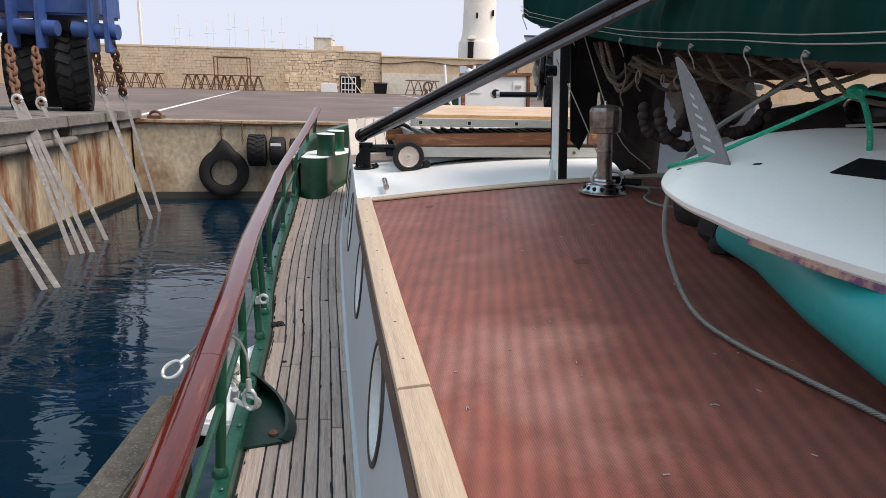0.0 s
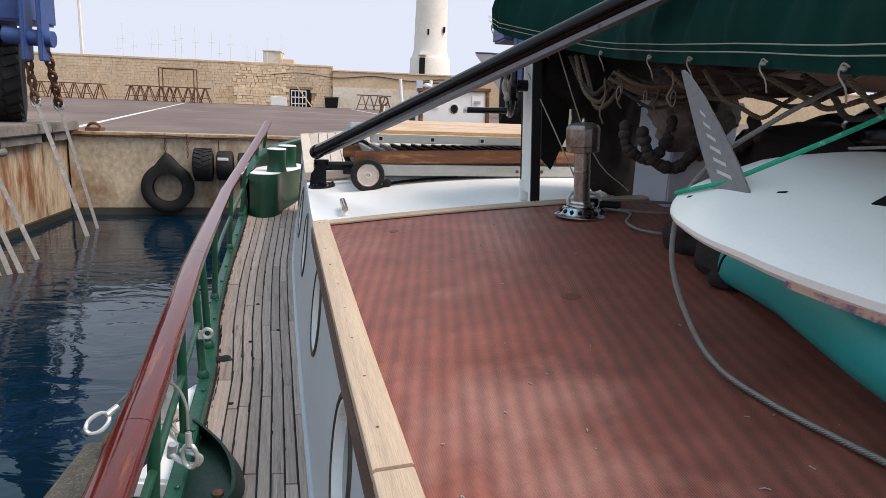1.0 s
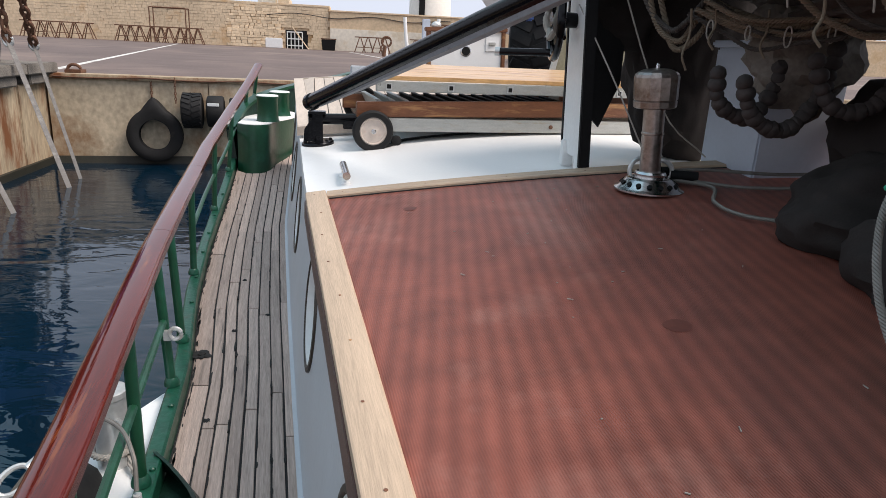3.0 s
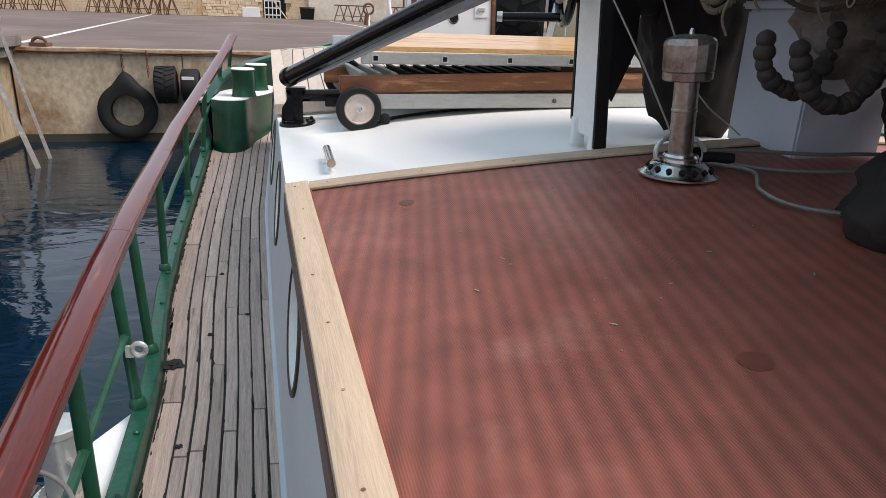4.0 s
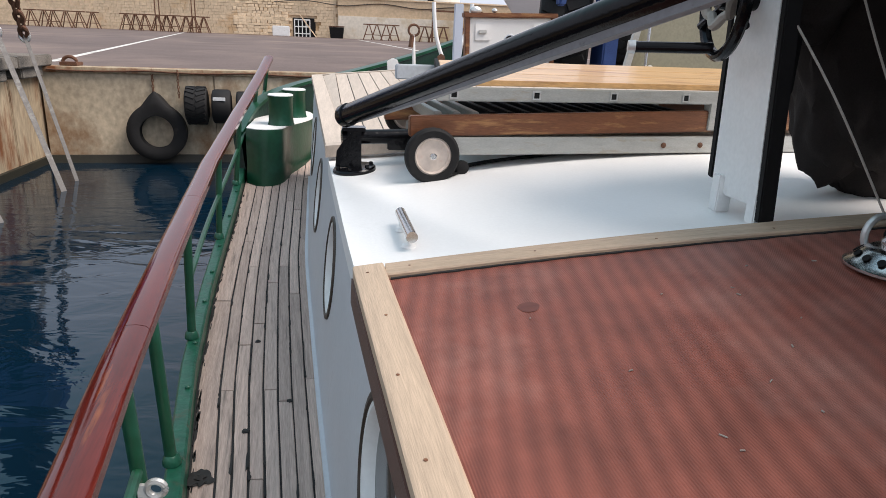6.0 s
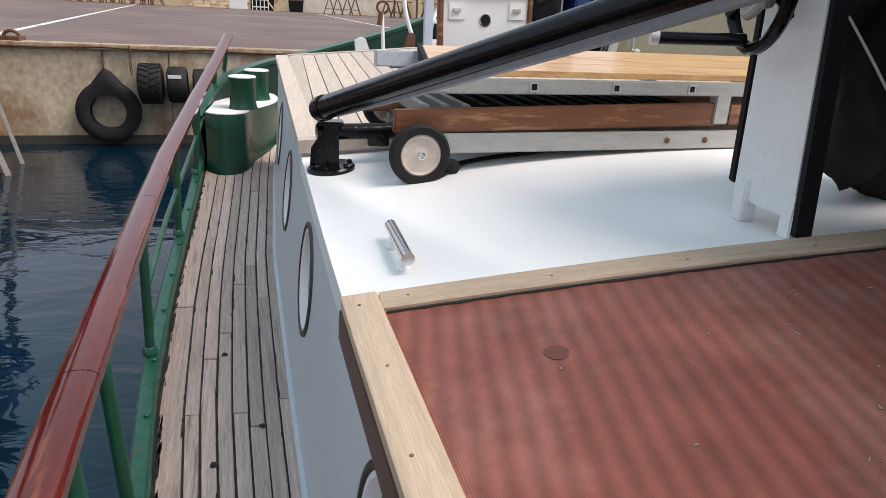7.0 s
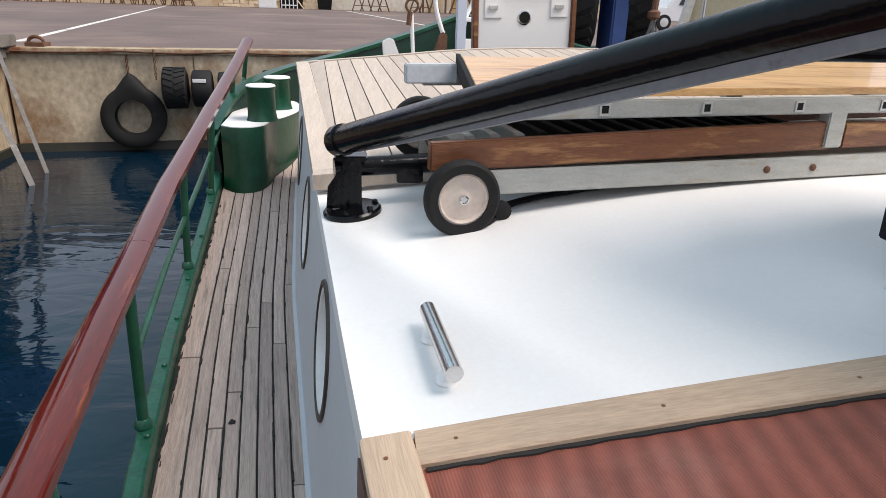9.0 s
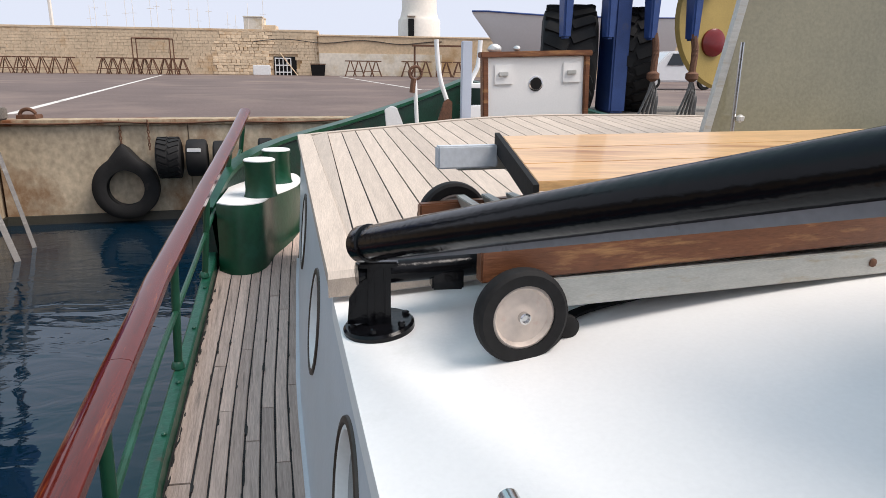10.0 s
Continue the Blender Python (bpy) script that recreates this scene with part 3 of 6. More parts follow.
tagged(part("pitch_smears", bm, CAULK, side_deck, "black pitch smeared along the seams", False), kind="stuff")

# cabin side with round portlights
PORTS = [(0.70, 0.42), (1.90, 0.47), (3.09, 0.54), (4.46, 0.535), (5.57, 0.56), (6.70, 0.64)]
cabin = thing("cabin_side", (0.2, 4, 0.4), "pale grey painted cabin side with round portlights", "cabin wall", kind="structure")
R_PORT = 0.19


def side_point(y, f):
    """A point of the cabin side: f from 0 at the deck to 1 at the roof."""
    z0, z1 = deck_z(y) - 0.03, roof_z(roof_edge(y), y) - 0.02
    return Vector((deck_in(y) + (roof_edge(y) + 0.012 - deck_in(y)) * f, y, z0 + (z1 - z0) * f))


def side_at(y, z):
    z0, z1 = deck_z(y) - 0.03, roof_z(roof_edge(y), y) - 0.02
    return side_point(y, (z - z0) / (z1 - z0))


bm = bmesh.new()
ys = sorted([-1.5, 7.7] + [c + d for c, _ in PORTS for d in (-0.3, 0.3)])
skin = Vector((0.035, 0, 0))
for a, b in zip(ys, ys[1:]):
    hole = [p for p in PORTS if a < p[0] < b]
    for off in (Vector(), skin):
        if hole:
            (cy, cz), n = hole[0], 32
            ring, frame_ring = [], []
            for k in range(n):
                t = 2 * math.pi * k / n
                c, s = math.cos(t), math.sin(t)
                ring.append(bm.verts.new(side_at(cy + R_PORT * c, cz + R_PORT * s) + off))
                q = 1 / max(abs(c), abs(s))
                yy, f = cy + 0.3 * c * q, 0.5 + 0.5 * s * q
                frame_ring.append(bm.verts.new(side_point(yy, f) + off))
            for k in range(n):
                j = (k + 1) % n
                bm.faces.new((ring[j], ring[k], frame_ring[k], frame_ring[j]))
        else:
            v = [bm.verts.new(side_point(yy, f) + off) for yy, f in ((a, 0), (b, 0), (b, 1), (a, 1))]
            bm.faces.new(v)
bmesh.ops.remove_doubles(bm, verts=bm.verts, dist=0.0005)
part("panel", bm, GREY_SIDE, cabin, smooth=False)
part("foot_strip", sweep([side_point(-1.4 + 0.3 * i, 0.045) + Vector((-0.008, 0, 0)) for i in range(31)], 0, profile=[(-0.006, -0.02), (0.012, -0.02), (0.012, 0.02), (-0.006, 0.02)]), GREY_SIDE, cabin, "painted strip along the deck")


def band(cy, cz, loops):
    """A turned ring on the cabin side, from (radius, depth) pairs."""
    bm = bmesh.new()
    vs = [[bm.verts.new(side_at(cy + r * math.cos(2 * math.pi * k / 40), cz + r * math.sin(2 * math.pi * k / 40)) + Vector((o, 0, 0))) for k in range(40)] for r, o in loops]
    for u, v in zip(vs, vs[1:]):
        for k in range(40):
            bm.faces.new((u[k], u[(k + 1) % 40], v[(k + 1) % 40], v[k]))
    return bm


for cy, cz in PORTS:
    port_light = part("portlight", band(cy, cz, ((0.205, 0.002), (0.203, -0.007), (0.188, -0.009), (0.183, 0.002))), RIM, cabin, "round portlight with a dark rim")
    part("inner_ring", band(cy, cz, ((0.190, 0.004), (0.183, -0.003), (0.172, -0.003), (0.167, 0.002), (0.158, 0.034))), WHITE_OLD, port_light, "white painted reveal")
    bm = bmesh.new()
    bm.faces.new([bm.verts.new(side_at(cy + 0.160 * math.cos(a), cz + 0.160 * math.sin(a)) + Vector((0.027, 0, 0))) for a in [2 * math.pi * k / 40 for k in range(40)]])
    bmesh.ops.solidify(bm, geom=bm.faces[:], thickness=0.006)
    part("glass", bm, DARKGLASS, port_light)

# roof: red rubber part, white part, teak part
def roof_slab(y0, y1, up, down, left=0.0, right=2.9, n=10, wide=14, edge=roof_edge):
    lp = []
    for i in range(n + 1):
        y = y0 + (y1 - y0) * i / n
        a = edge(y) + left
        xs = [a + (right - a) * j / wide for j in range(wide + 1)]
        lp.append([(x, y, roof_z(x, y) + up) for x in xs] + [(x, y, roof_z(x, y) - down) for x in reversed(xs)])
    return rings(lp)


part("dark_lining", hexa([(0.9, -1.4, -0.5), (2.7, -1.4, -0.5), (2.7, 7.5, 0.1), (0.1, 7.5, 0.1)], [(0.9, -1.4, 0.3), (2.7, -1.4, 0.3), (2.7, 7.5, 0.3), (0.1, 7.5, 0.3)]), BLACK_DULL, cabin)
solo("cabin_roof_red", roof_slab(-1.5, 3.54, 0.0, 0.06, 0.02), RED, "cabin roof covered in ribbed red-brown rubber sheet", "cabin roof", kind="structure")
solo("cabin_roof_white", roof_slab(3.60, 4.93, 0.004, 0.07, n=40, wide=48), WHITE, "gloss white painted stretch of cabin roof", "cabin roof", kind="structure")
trim_side = thing("roof_trim", (0.4, 2.5, 0.78), "bare pale timber edging along the cabin roof", "trim", kind="structure")


def edge_board(y0, y1, mt, lift):
    n = max(2, int((y1 - y0) / 0.2))
    lp = []
    for i in range(n + 1):
        y = y0 + (y1 - y0) * i / n
        a = roof_edge(y) - 0.006
        b = a + 0.08
        z, zb = roof_z(a, y) + lift, roof_z(b, y) + lift
        lp.append([(a, y, z - 0.03), (b, y, zb - 0.03), (b, y, zb - 0.003), (b - 0.004, y, zb), (a + 0.005, y, z), (a, y, z - 0.004)])
    part("board", rings(lp), mt, trim_side)


edge_board(-1.5, 1.392, TRIM, 0.014)
edge_board(1.40, 3.605, TRIM, 0.017)
lp = []
for i in range(26):
    y = -1.5 + 5.1 * i / 25
    a = roof_edge(y)
    z = roof_z(a, y)
    lp.append([(a - 0.012, y, z - 0.085), (a + 0.02, y, z - 0.085), (a + 0.02, y, z - 0.016), (a - 0.010, y, z - 0.016)])
part("edge_band", rings(lp), MAHOG, trim_side, "dark varnished band under the edging")
lp = []
for i in range(25):
    x = 0.318 + 2.58 * i / 24
    y0, y1 = 3.532 + 0.012 * (x - 0.3), 3.612 + 0.02 * (x - 0.3)
    z = roof_z(x, 3.57)
    lp.append([(x, y0, z - 0.03), (x, y0, z + 0.008), (x, y0 + 0.004, z + 0.012), (x, y1 - 0.004, z + 0.014), (x, y1, z + 0.010), (x, y1, z - 0.03)])
rnd = random.Random(9)
part("open_seam", rings([[(x, y - 0.004, roof_z(x, 3.53) - 0.01), (x, y + 0.006, roof_z(x, 3.53) - 0.01), (x, y + 0.006, roof_z(x, 3.53) + 0.0035), (x, y - 0.004, roof_z(x, 3.53) + 0.0035)] for x in np.linspace(0.33, 2.8, 90) for y in [3.53 + 0.012 * (x - 0.3) - rnd.uniform(0.0, 0.005)]]), CAULK, trim_side, "cracked dark seam beside the board")
part("cross_board", rings(lp), TRIM_X, trim_side, "split weathered cross board")
rnd = random.Random(3)
for i in range(9):
    y = 1.55 + i * 0.25
    x = roof_edge(y) + 0.03 + rnd.uniform(-0.008, 0.01)
    part("screw_plug", lathe([(0.0036, 0), (0.0036, 0.0010), (0.0022, 0.0013)], (x, y, roof_z(x, y) + 0.016 + 0.001), 10), WOOD_RED, trim_side)
for i in range(6):
    x = 0.38 + i * 0.33
    part("screw_plug", lathe([(0.0036, 0), (0.0036, 0.0010), (0.0022, 0.0013)], (x, 3.575, roof_z(x, 3.57) + 0.0125), 10), WOOD_RED, trim_side)

teak_roof = thing("teak_roof", (1, 6, 1.0), "scrubbed pale teak planked forward cabin roof", "deck", kind="structure")
UP = 0.07

part("bed", roof_slab(4.90, 7.5, UP - 0.03, 0.05, 0.012), WHITE_OLD, teak_roof)
part("seam_bed", roof_slab(4.91, 7.5, UP - 0.005, 0.0, 0.02), CAULK, teak_roof)
part("border_board", rings([[(roof_edge(y) - 0.01, y, roof_z(roof_edge(y), y) + UP - 0.045), (roof_edge(y) + 0.075, y, roof_z(roof_edge(y), y) + UP - 0.035), (roof_edge(y) + 0.075, y, roof_z(roof_edge(y) + 0.07, y) + UP), (roof_edge(y) - 0.01, y, roof_z(roof_edge(y), y) + UP)] for y in np.linspace(4.88, 7.58, 12)]), TEAK_NEW, teak_roof)
part("front_board", rings([[(x, 4.86, roof_z(x, 4.9) + UP - 0.05), (x, 4.86, roof_z(x, 4.9) + UP + 0.001), (x, 4.93, roof_z(x, 4.93) + UP + 0.001), (x, 4.93, roof_z(x, 4.93) + UP - 0.05)] for x in np.linspace(roof_edge(4.9) - 0.01, 2.9, 14)]), TEAK_NEW, teak_roof)
part("end_board", rings([[(x, 7.50, roof_z(x, 7.5) + UP - 0.05), (x, 7.50, roof_z(x, 7.5) + UP + 0.006), (x, 7.58, roof_z(x, 7.5) + UP + 0.006), (x, 7.58, roof_z(x, 7.5) + UP - 0.05)] for x in np.linspace(roof_edge(7.5) + 0.07, 2.9, 14)]), TEAK_NEW, teak_roof)
for k in range(30):
    w = 0.088
    a0, b0 = 0.19 + k * w + 0.003, 0.19 + (k + 1) * w - 0.003
    y0 = 4.935
    lp = []
    for i in range(9):
        y = y0 + (7.495 - y0) * i / 8
        sh = -0.062 * (y - y0)
        a, b = a0 + sh, b0 + sh
        lp.append([(a, y, roof_z(a, y) + UP - 0.02), (b, y, roof_z(b, y) + UP - 0.02), (b, y, roof_z(b, y) + UP), (a, y, roof_z(a, y) + UP)])
    part("plank", rings(lp), TEAK_NEW, teak_roof, smooth=False)

part("taper_plank", rings([[(roof_edge(y) + 0.07, y, roof_z(roof_edge(y), y) + UP - 0.02), (0.19 - 0.062 * (y - 4.935) - 0.003, y, roof_z(0.15, y) + UP - 0.02), (0.19 - 0.062 * (y - 4.935) - 0.003, y, roof_z(0.15, y) + UP), (roof_edge(y) + 0.07, y, roof_z(roof_edge(y), y) + UP + 0.0005)] for y in np.linspace(4.94, 7.49, 9)]), TEAK_NEW, teak_roof, smooth=False)
part("starboard_panel", hexa([(2.84, -1.5, 0.1), (2.88, -1.5, 0.1), (2.88, 7.5, 0.2), (2.84, 7.5, 0.2)], [(2.84, -1.5, 0.62), (2.88, -1.5, 0.62), (2.88, 7.5, 1.1), (2.84, 7.5, 1.1)]), GREY_SIDE, cabin)
star_dock = thing("dock_finger", (4.5, 8, -1.2), "grey concrete dock finger beside the boat", "dock", kind="structure")
part("wall_block", box((3.72, -12, -4), (9, 15.3, 0.6), 0.02), CONC_RUST, star_dock)
part("coping", box((3.66, -12, 0.6), (9, 16.2, 0.79), 0.02), CONC_GREY, star_dock)

# ---- rail along the side deck ----
rail_x = curve([(0.0, 0.14), (1.16, 0.02), (1.55, -0.032), (2.11, -0.11), (3.05, -0.254), (3.4, -0.308), (4.4, -0.442), (5.0, -0.515), (5.74, -0.596), (6.35, -0.635), (7.1, -0.672), (7.9, -0.69), (9.05, -0.70)])


def rail_z(y):
    return deck_z(y) + 0.66


guard_rail = thing("guard_rail", (-0.4, 4.5, 0), "green steel guard rail with a varnished mahogany cap", "railing")
cap = [(-0.044, -0.020), (-0.036, -0.026), (0.036, -0.026), (0.044, -0.020), (0.044, 0.006), (0.034, 0.017), (0.012, 0.023), (-0.012, 0.023), (-0.034, 0.017), (-0.044, 0.006)]
spans = [(-1.0, 1.78), (1.783, 3.60), (3.603, 5.0), (5.003, 9.1)]
for a, b in spans:
    path = [(rail_x(y), y, rail_z(y)) for y in np.linspace(a, b, max(4, int((b - a) / 0.12)))]
    part("cap", sweep(path, 0, profile=cap), VARNISH, guard_rail, "glossy varnished mahogany cap")
for y in (0.3, 1.3, 2.1, 2.8, 3.44, 3.85, 4.78, 6.12, 7.2, 8.2, 9.0):
    xb, xt = deck_out(y) - 0.045, rail_x(y)
    z = deck_z(y)
    p = part("post", sweep([(xb, y, z + 0.05), (xt, y, rail_z(y) - 0.02)], 0.019, 12), GREEN, guard_rail)
    part("foot", lathe([(0.03, 0), (0.03, 0.012), (0.024, 0.03), (0.02, 0.035)], (xb, y, z + 0.085), 14), GREEN_WORN, p)
for a, b in ((0.0, 3.44), (4.78, 9.0)):
    path = [((deck_out(y) - 0.045 + rail_x(y)) / 2, y, deck_z(y) + 0.36) for y in np.linspace(a, b, max(3, int((b - a) / 0.2)))]
    part("mid_rail", sweep(path, 0.014, 8), GREEN, guard_rail)
toe = [(-0.03, -0.03), (0.03, -0.03), (0.03, 0.06), (0.022, 0.068), (-0.022, 0.068), (-0.03, 0.06)]
part("toe_rail", sweep([(deck_out(y) - 0.035, y, deck_z(y) + 0.015) for y in np.linspace(-1.2, 8.2, 60)], 0, profile=toe), GREEN_WORN, guard_rail, "chipped green toe rail")
rnd = random.Random(21)
for k in range(13):
    y = 1.5 + k * 0.46 + rnd.uniform(-0.12, 0.12)
    part("bolt", lathe([(0.011, 0), (0.011, 0.008), (0.006, 0.012)], (deck_out(y) - 0.025, y, deck_z(y) + 0.083), 8), GREEN_WORN, guard_rail)


# ---- bollards on their mount ----
foot = [(-0.69, 7.50), (-0.60, 7.43), (-0.49, 7.43), (-0.40, 7.52), (-0.36, 7.72), (-0.27, 7.95), (-0.21, 8.2), (-0.22, 8.5), (-0.33, 8.75), (-0.69, 8.75)]
mount = thing("bollard_mount", (-0.5, 8.0, 0.25), "dark green steel bollard mount with a white painted top", "bollard mount")
pts = [Vector((*p, 0)) for p in foot]
outline = [q for q in smooth_path(pts + [pts[0]], 4)][:-1]
mid = sum(outline, Vector()) / len(outline)
lv = []
for z, k in ((0.15, 1.03), (0.35, 1.0), (0.61, 1.0), (0.64, 0.99)):
    lv.append([(mid.x + (p.x - mid.x) * k, mid.y + (p.y - mid.y) * k, z) for p in outline])
part("body", rings(lv), GREEN, mount)
part("top_plate", rings([[(mid.x + (p.x - mid.x) * k, mid.y + (p.y - mid.y) * k, z) for p in outline] for z, k in ((0.636, 0.985), (0.646, 0.985), (0.650, 0.97))]), WHITE, mount, "white painted top plate")
bollard = None
for x, y, z in ((-0.432, 7.72, 0.65), (-0.375, 8.27, 0.65)):
    if bollard is None:
        bollard = thing("bollard", (x, y, z), "short green mooring bollard with a white cap", "bollard", "pair of bollards")
        part("barrel", lathe([(0.112, 0), (0.105, 0.015), (0.10, 0.05), (0.10, 0.215), (0.106, 0.225), (0.106, 0.238)], (x, y, z)), GREEN, bollard)
        part("cap", lathe([(0.104, 0.236), (0.104, 0.244), (0.096, 0.25)], (x, y, z)), WHITE, bollard, "white painted cap")
    else:
        copy_thing(bollard, pose(x, y, z))

# ---- boom in its crutch ----
crutch = thing("boom_crutch", (0.205, 4.70, roof_z(0.2, 4.7)), "gloss black steel boom crutch on a round flange", "boom crutch")
cx, cy, cz = 0.222, 4.675, roof_z(0.222, 4.675) + 0.004
part("flange", lathe([(0.088, 0), (0.088, 0.012), (0.082, 0.018)], (cx, cy, cz - 0.002), 32, pose(0, 0, 0, 3, -6.5)), BLACK, crutch)
for k in range(6):
    a = k * math.pi / 3 + 0.3
    part("bolt", lathe([(0.009, 0.015), (0.009, 0.024), (0.005, 0.027)], (cx + 0.07 * math.cos(a), cy + 0.07 * math.sin(a), cz + 0.008 * math.cos(a)), 6), BLACK, crutch)
for dx in (-0.028, 0.012):
    part("upright", box((cx + dx, cy - 0.02, cz + 0.01), (cx + dx + 0.016, cy + 0.02, cz + 0.17), 0.003), BLACK, crutch)
part("web_plate", box((cx - 0.013, cy - 0.012, cz + 0.012), (cx + 0.013, cy + 0.004, cz + 0.166), 0.002), BLACK, crutch)
bm = hexa([(cx - 0.078, cy - 0.006, cz + 0.014), (cx - 0.02, cy - 0.006, cz + 0.014), (cx - 0.02, cy - 0.006, cz + 0.135), (cx - 0.045, cy - 0.006, cz + 0.12), (cx - 0.072, cy - 0.006, cz + 0.08)],
          [(cx - 0.078, cy + 0.006, cz + 0.014), (cx - 0.02, cy + 0.006, cz + 0.014), (cx - 0.02, cy + 0.006, cz + 0.135), (cx - 0.045, cy + 0.006, cz + 0.12), (cx - 0.072, cy + 0.006, cz + 0.08)])
part("gusset", bm, BLACK, crutch)
part("saddle", box((cx - 0.05, cy - 0.045, cz + 0.165), (cx + 0.045, cy + 0.03, cz + 0.18), 0.004), BLACK, crutch)

E0, E1 = Vector((0.188, 4.620, 1.111)), Vector((1.345, 2.620, 1.800))
ed = (E1 - E0).normalized()
E2 = E0 + ed * 4.6
boom = thing("boom", tuple(E0), "long gloss black boom with a grey painted underside", "boom")
part("spar", sweep([E0, E0 + ed * 0.02, E0 + ed * 1.0, E2], [0.036, 0.041, 0.040, 0.040], 24), BLACK, boom)
side = ed.cross(Vector((0, 0, 1))).normalized()
upv = side.cross(ed)
lp = []
for t, w, h in ((0.10, 0.008, 0.042), (0.45, 0.016, 0.047), (1.2, 0.022, 0.052), (4.6, 0.024, 0.054)):
    p = E0 + ed * t
    lp.append([p + side * -w - upv * 0.02, p + side * w - upv * 0.02, p + side * w * 0.9 - upv * h, p - side * w * 0.9 - upv * h])
part("grey_keel", rings(lp), mat("speckled grey paint", (0.20, 0.205, 0.22), 0.55, vary=0.15, stain=(0.08, 0.08, 0.08), stain_at=0.66, stain_scale=18), boom, "worn grey underside")
part("end_cap", lathe([(0.042, -0.012), (0.045, -0.004), (0.045, 0.03), (0.041, 0.034)], E0, 24, ed.to_track_quat("Z", "Y").to_matrix().to_4x4()), BLACK, boom)
part("end_bolt", lathe([(0.014, -0.04), (0.014, -0.012)], E0, 6, ed.to_track_quat("Z", "Y").to_matrix().to_4x4()), BLACK, boom)

# ---- folded gangway with wheels ----
gc, gs = math.cos(radians(9.4)), math.sin(radians(9.4))
GX, GY = 0.516, 4.44


def gang(s, w, z):
    return Vector((GX + s * gc - w * gs, GY + s * gs + w * gc, z))


gangway = thing("gangway", (GX, GY, 0.9), "folded aluminium and timber gangway with rubber wheels", "gangway")


def bar(s0, s1, w0, w1, z0, z1, h0, h1):
    """A bar along the gangway whose foot goes from z0 to z1 and whose height goes from h0 to h1."""
    a = [gang(s0, w0, z0), gang(s1, w0, z1), gang(s1, w1, z1), gang(s0, w1, z0)]
    b = [gang(s0, w0, z0 + h0), gang(s1, w0, z1 + h1), gang(s1, w1, z1 + h1), gang(s0, w1, z0 + h0)]
    return hexa(a, b, 0.004)


for w in (0.035, 0.52):
    beam = part("lower_rail", bar(0.02, 2.1, w, w + 0.03, 0.986, 0.990, 0.070, 0.070), ALU, gangway, "dull aluminium channel")
    for s in (1.02, 1.2, 1.9):
        part("bolt", lathe([(0.012, -0.006), (0.012, 0.004), (0.006, 0.007)], gang(s, w, 1.022), 8, along(gs, -gc)), RUST, beam)
    part("side_plank", bar(-0.08, 1.25, w + 0.002, w + 0.035, 1.058, 1.078, 0.078, 0.090), WOOD_RED, gangway, "oiled hardwood side plank")
    part("joint_plate", bar(1.22, 1.29, w - 0.006, w + 0.042, 1.085, 1.085, 0.118, 0.118), ALU, gangway)
    part("far_plank", bar(1.30, 2.1, w + 0.002, w + 0.03, 1.08, 1.09, 0.08, 0.08), WOOD_RED, gangway)
for k in range(16):
    s = 0.05 + k * 0.075
    part("slat", hexa([gang(s, 0.07, 1.09), gang(s + 0.03, 0.07, 1.09), gang(s + 0.03, 0.52, 1.10), gang(s, 0.52, 1.10)],
                      [gang(s - 0.03, 0.07, 1.15), gang(s + 0.0, 0.07, 1.15), gang(s + 0.0, 0.52, 1.16), gang(s - 0.03, 0.52, 1.16)], 0.003), BLACK_DULL if k > 2 else ALU, gangway)
# upper, folded half: rails with square holes and a golden deck
for w in (0.03, 0.50):
    rail = bar(0.02, 2.2, w, w + 0.028, 1.190 + 0.08 * w, 1.192 + 0.08 * w, 0.052, 0.054)
    rr = part("upper_rail", rail, ALU, gangway, "aluminium rail with square holes")
    for k in range(6):
        s = 0.085 + k * 0.336
        if s > 0.0:
            c0 = 1.216 + 0.08 * w
            rim = bmesh.new()
            for q in ((-0.017, -0.017, 0.017, -0.011), (-0.017, 0.011, 0.017, 0.017), (-0.017, -0.011, -0.011, 0.011), (0.011, -0.011, 0.017, 0.011)):
                a = [gang(s + q[0], w - 0.003, c0 + q[1]), gang(s + q[2], w - 0.003, c0 + q[1]), gang(s + q[2], w + 0.002, c0 + q[1]), gang(s + q[0], w + 0.002, c0 + q[1])]
                b = [gang(s + q[0], w - 0.003, c0 + q[3]), gang(s + q[2], w - 0.003, c0 + q[3]), gang(s + q[2], w + 0.002, c0 + q[3]), gang(s + q[0], w + 0.002, c0 + q[3])]
                hexa(a, b, bm=rim)
            part("hole_rim", rim, GALV, rr)
            part("square_hole", hexa([gang(s - 0.012, w - 0.0015, c0 - 0.012), gang(s + 0.012, w - 0.0015, c0 - 0.012), gang(s + 0.012, w + 0.004, c0 - 0.012), gang(s - 0.012, w + 0.004, c0 - 0.012)],
                                     [gang(s - 0.012, w - 0.0015, c0 + 0.012), gang(s + 0.012, w - 0.0015, c0 + 0.012), gang(s + 0.012, w + 0.004, c0 + 0.012), gang(s - 0.012, w + 0.004, c0 + 0.012)]), BLACK_DULL, rr)
for k in range(3):
    w0 = 0.062 + k * 0.147
    w1 = w0 + 0.145
    low, top = [[gang(0.04 + 0.22 * w0, w0, z + 0.12 * w0), gang(2.2, w0, z + 0.12 * w0), gang(2.2, w1, z + 0.12 * w1), gang(0.04 + 0.22 * w1, w1, z + 0.12 * w1)] for z in (1.241, 1.263)]
    part("deck_board", hexa(low, top, 0.0015), WOOD_GOLD, gangway, "golden varnished deck board")
part("end_box", bar(-0.04, 0.133, 0.485, 0.52, 1.238, 1.238, 0.062, 0.062), mat("grey painted end", (0.50, 0.53, 0.56), 0.5), gangway, "pale grey end box")
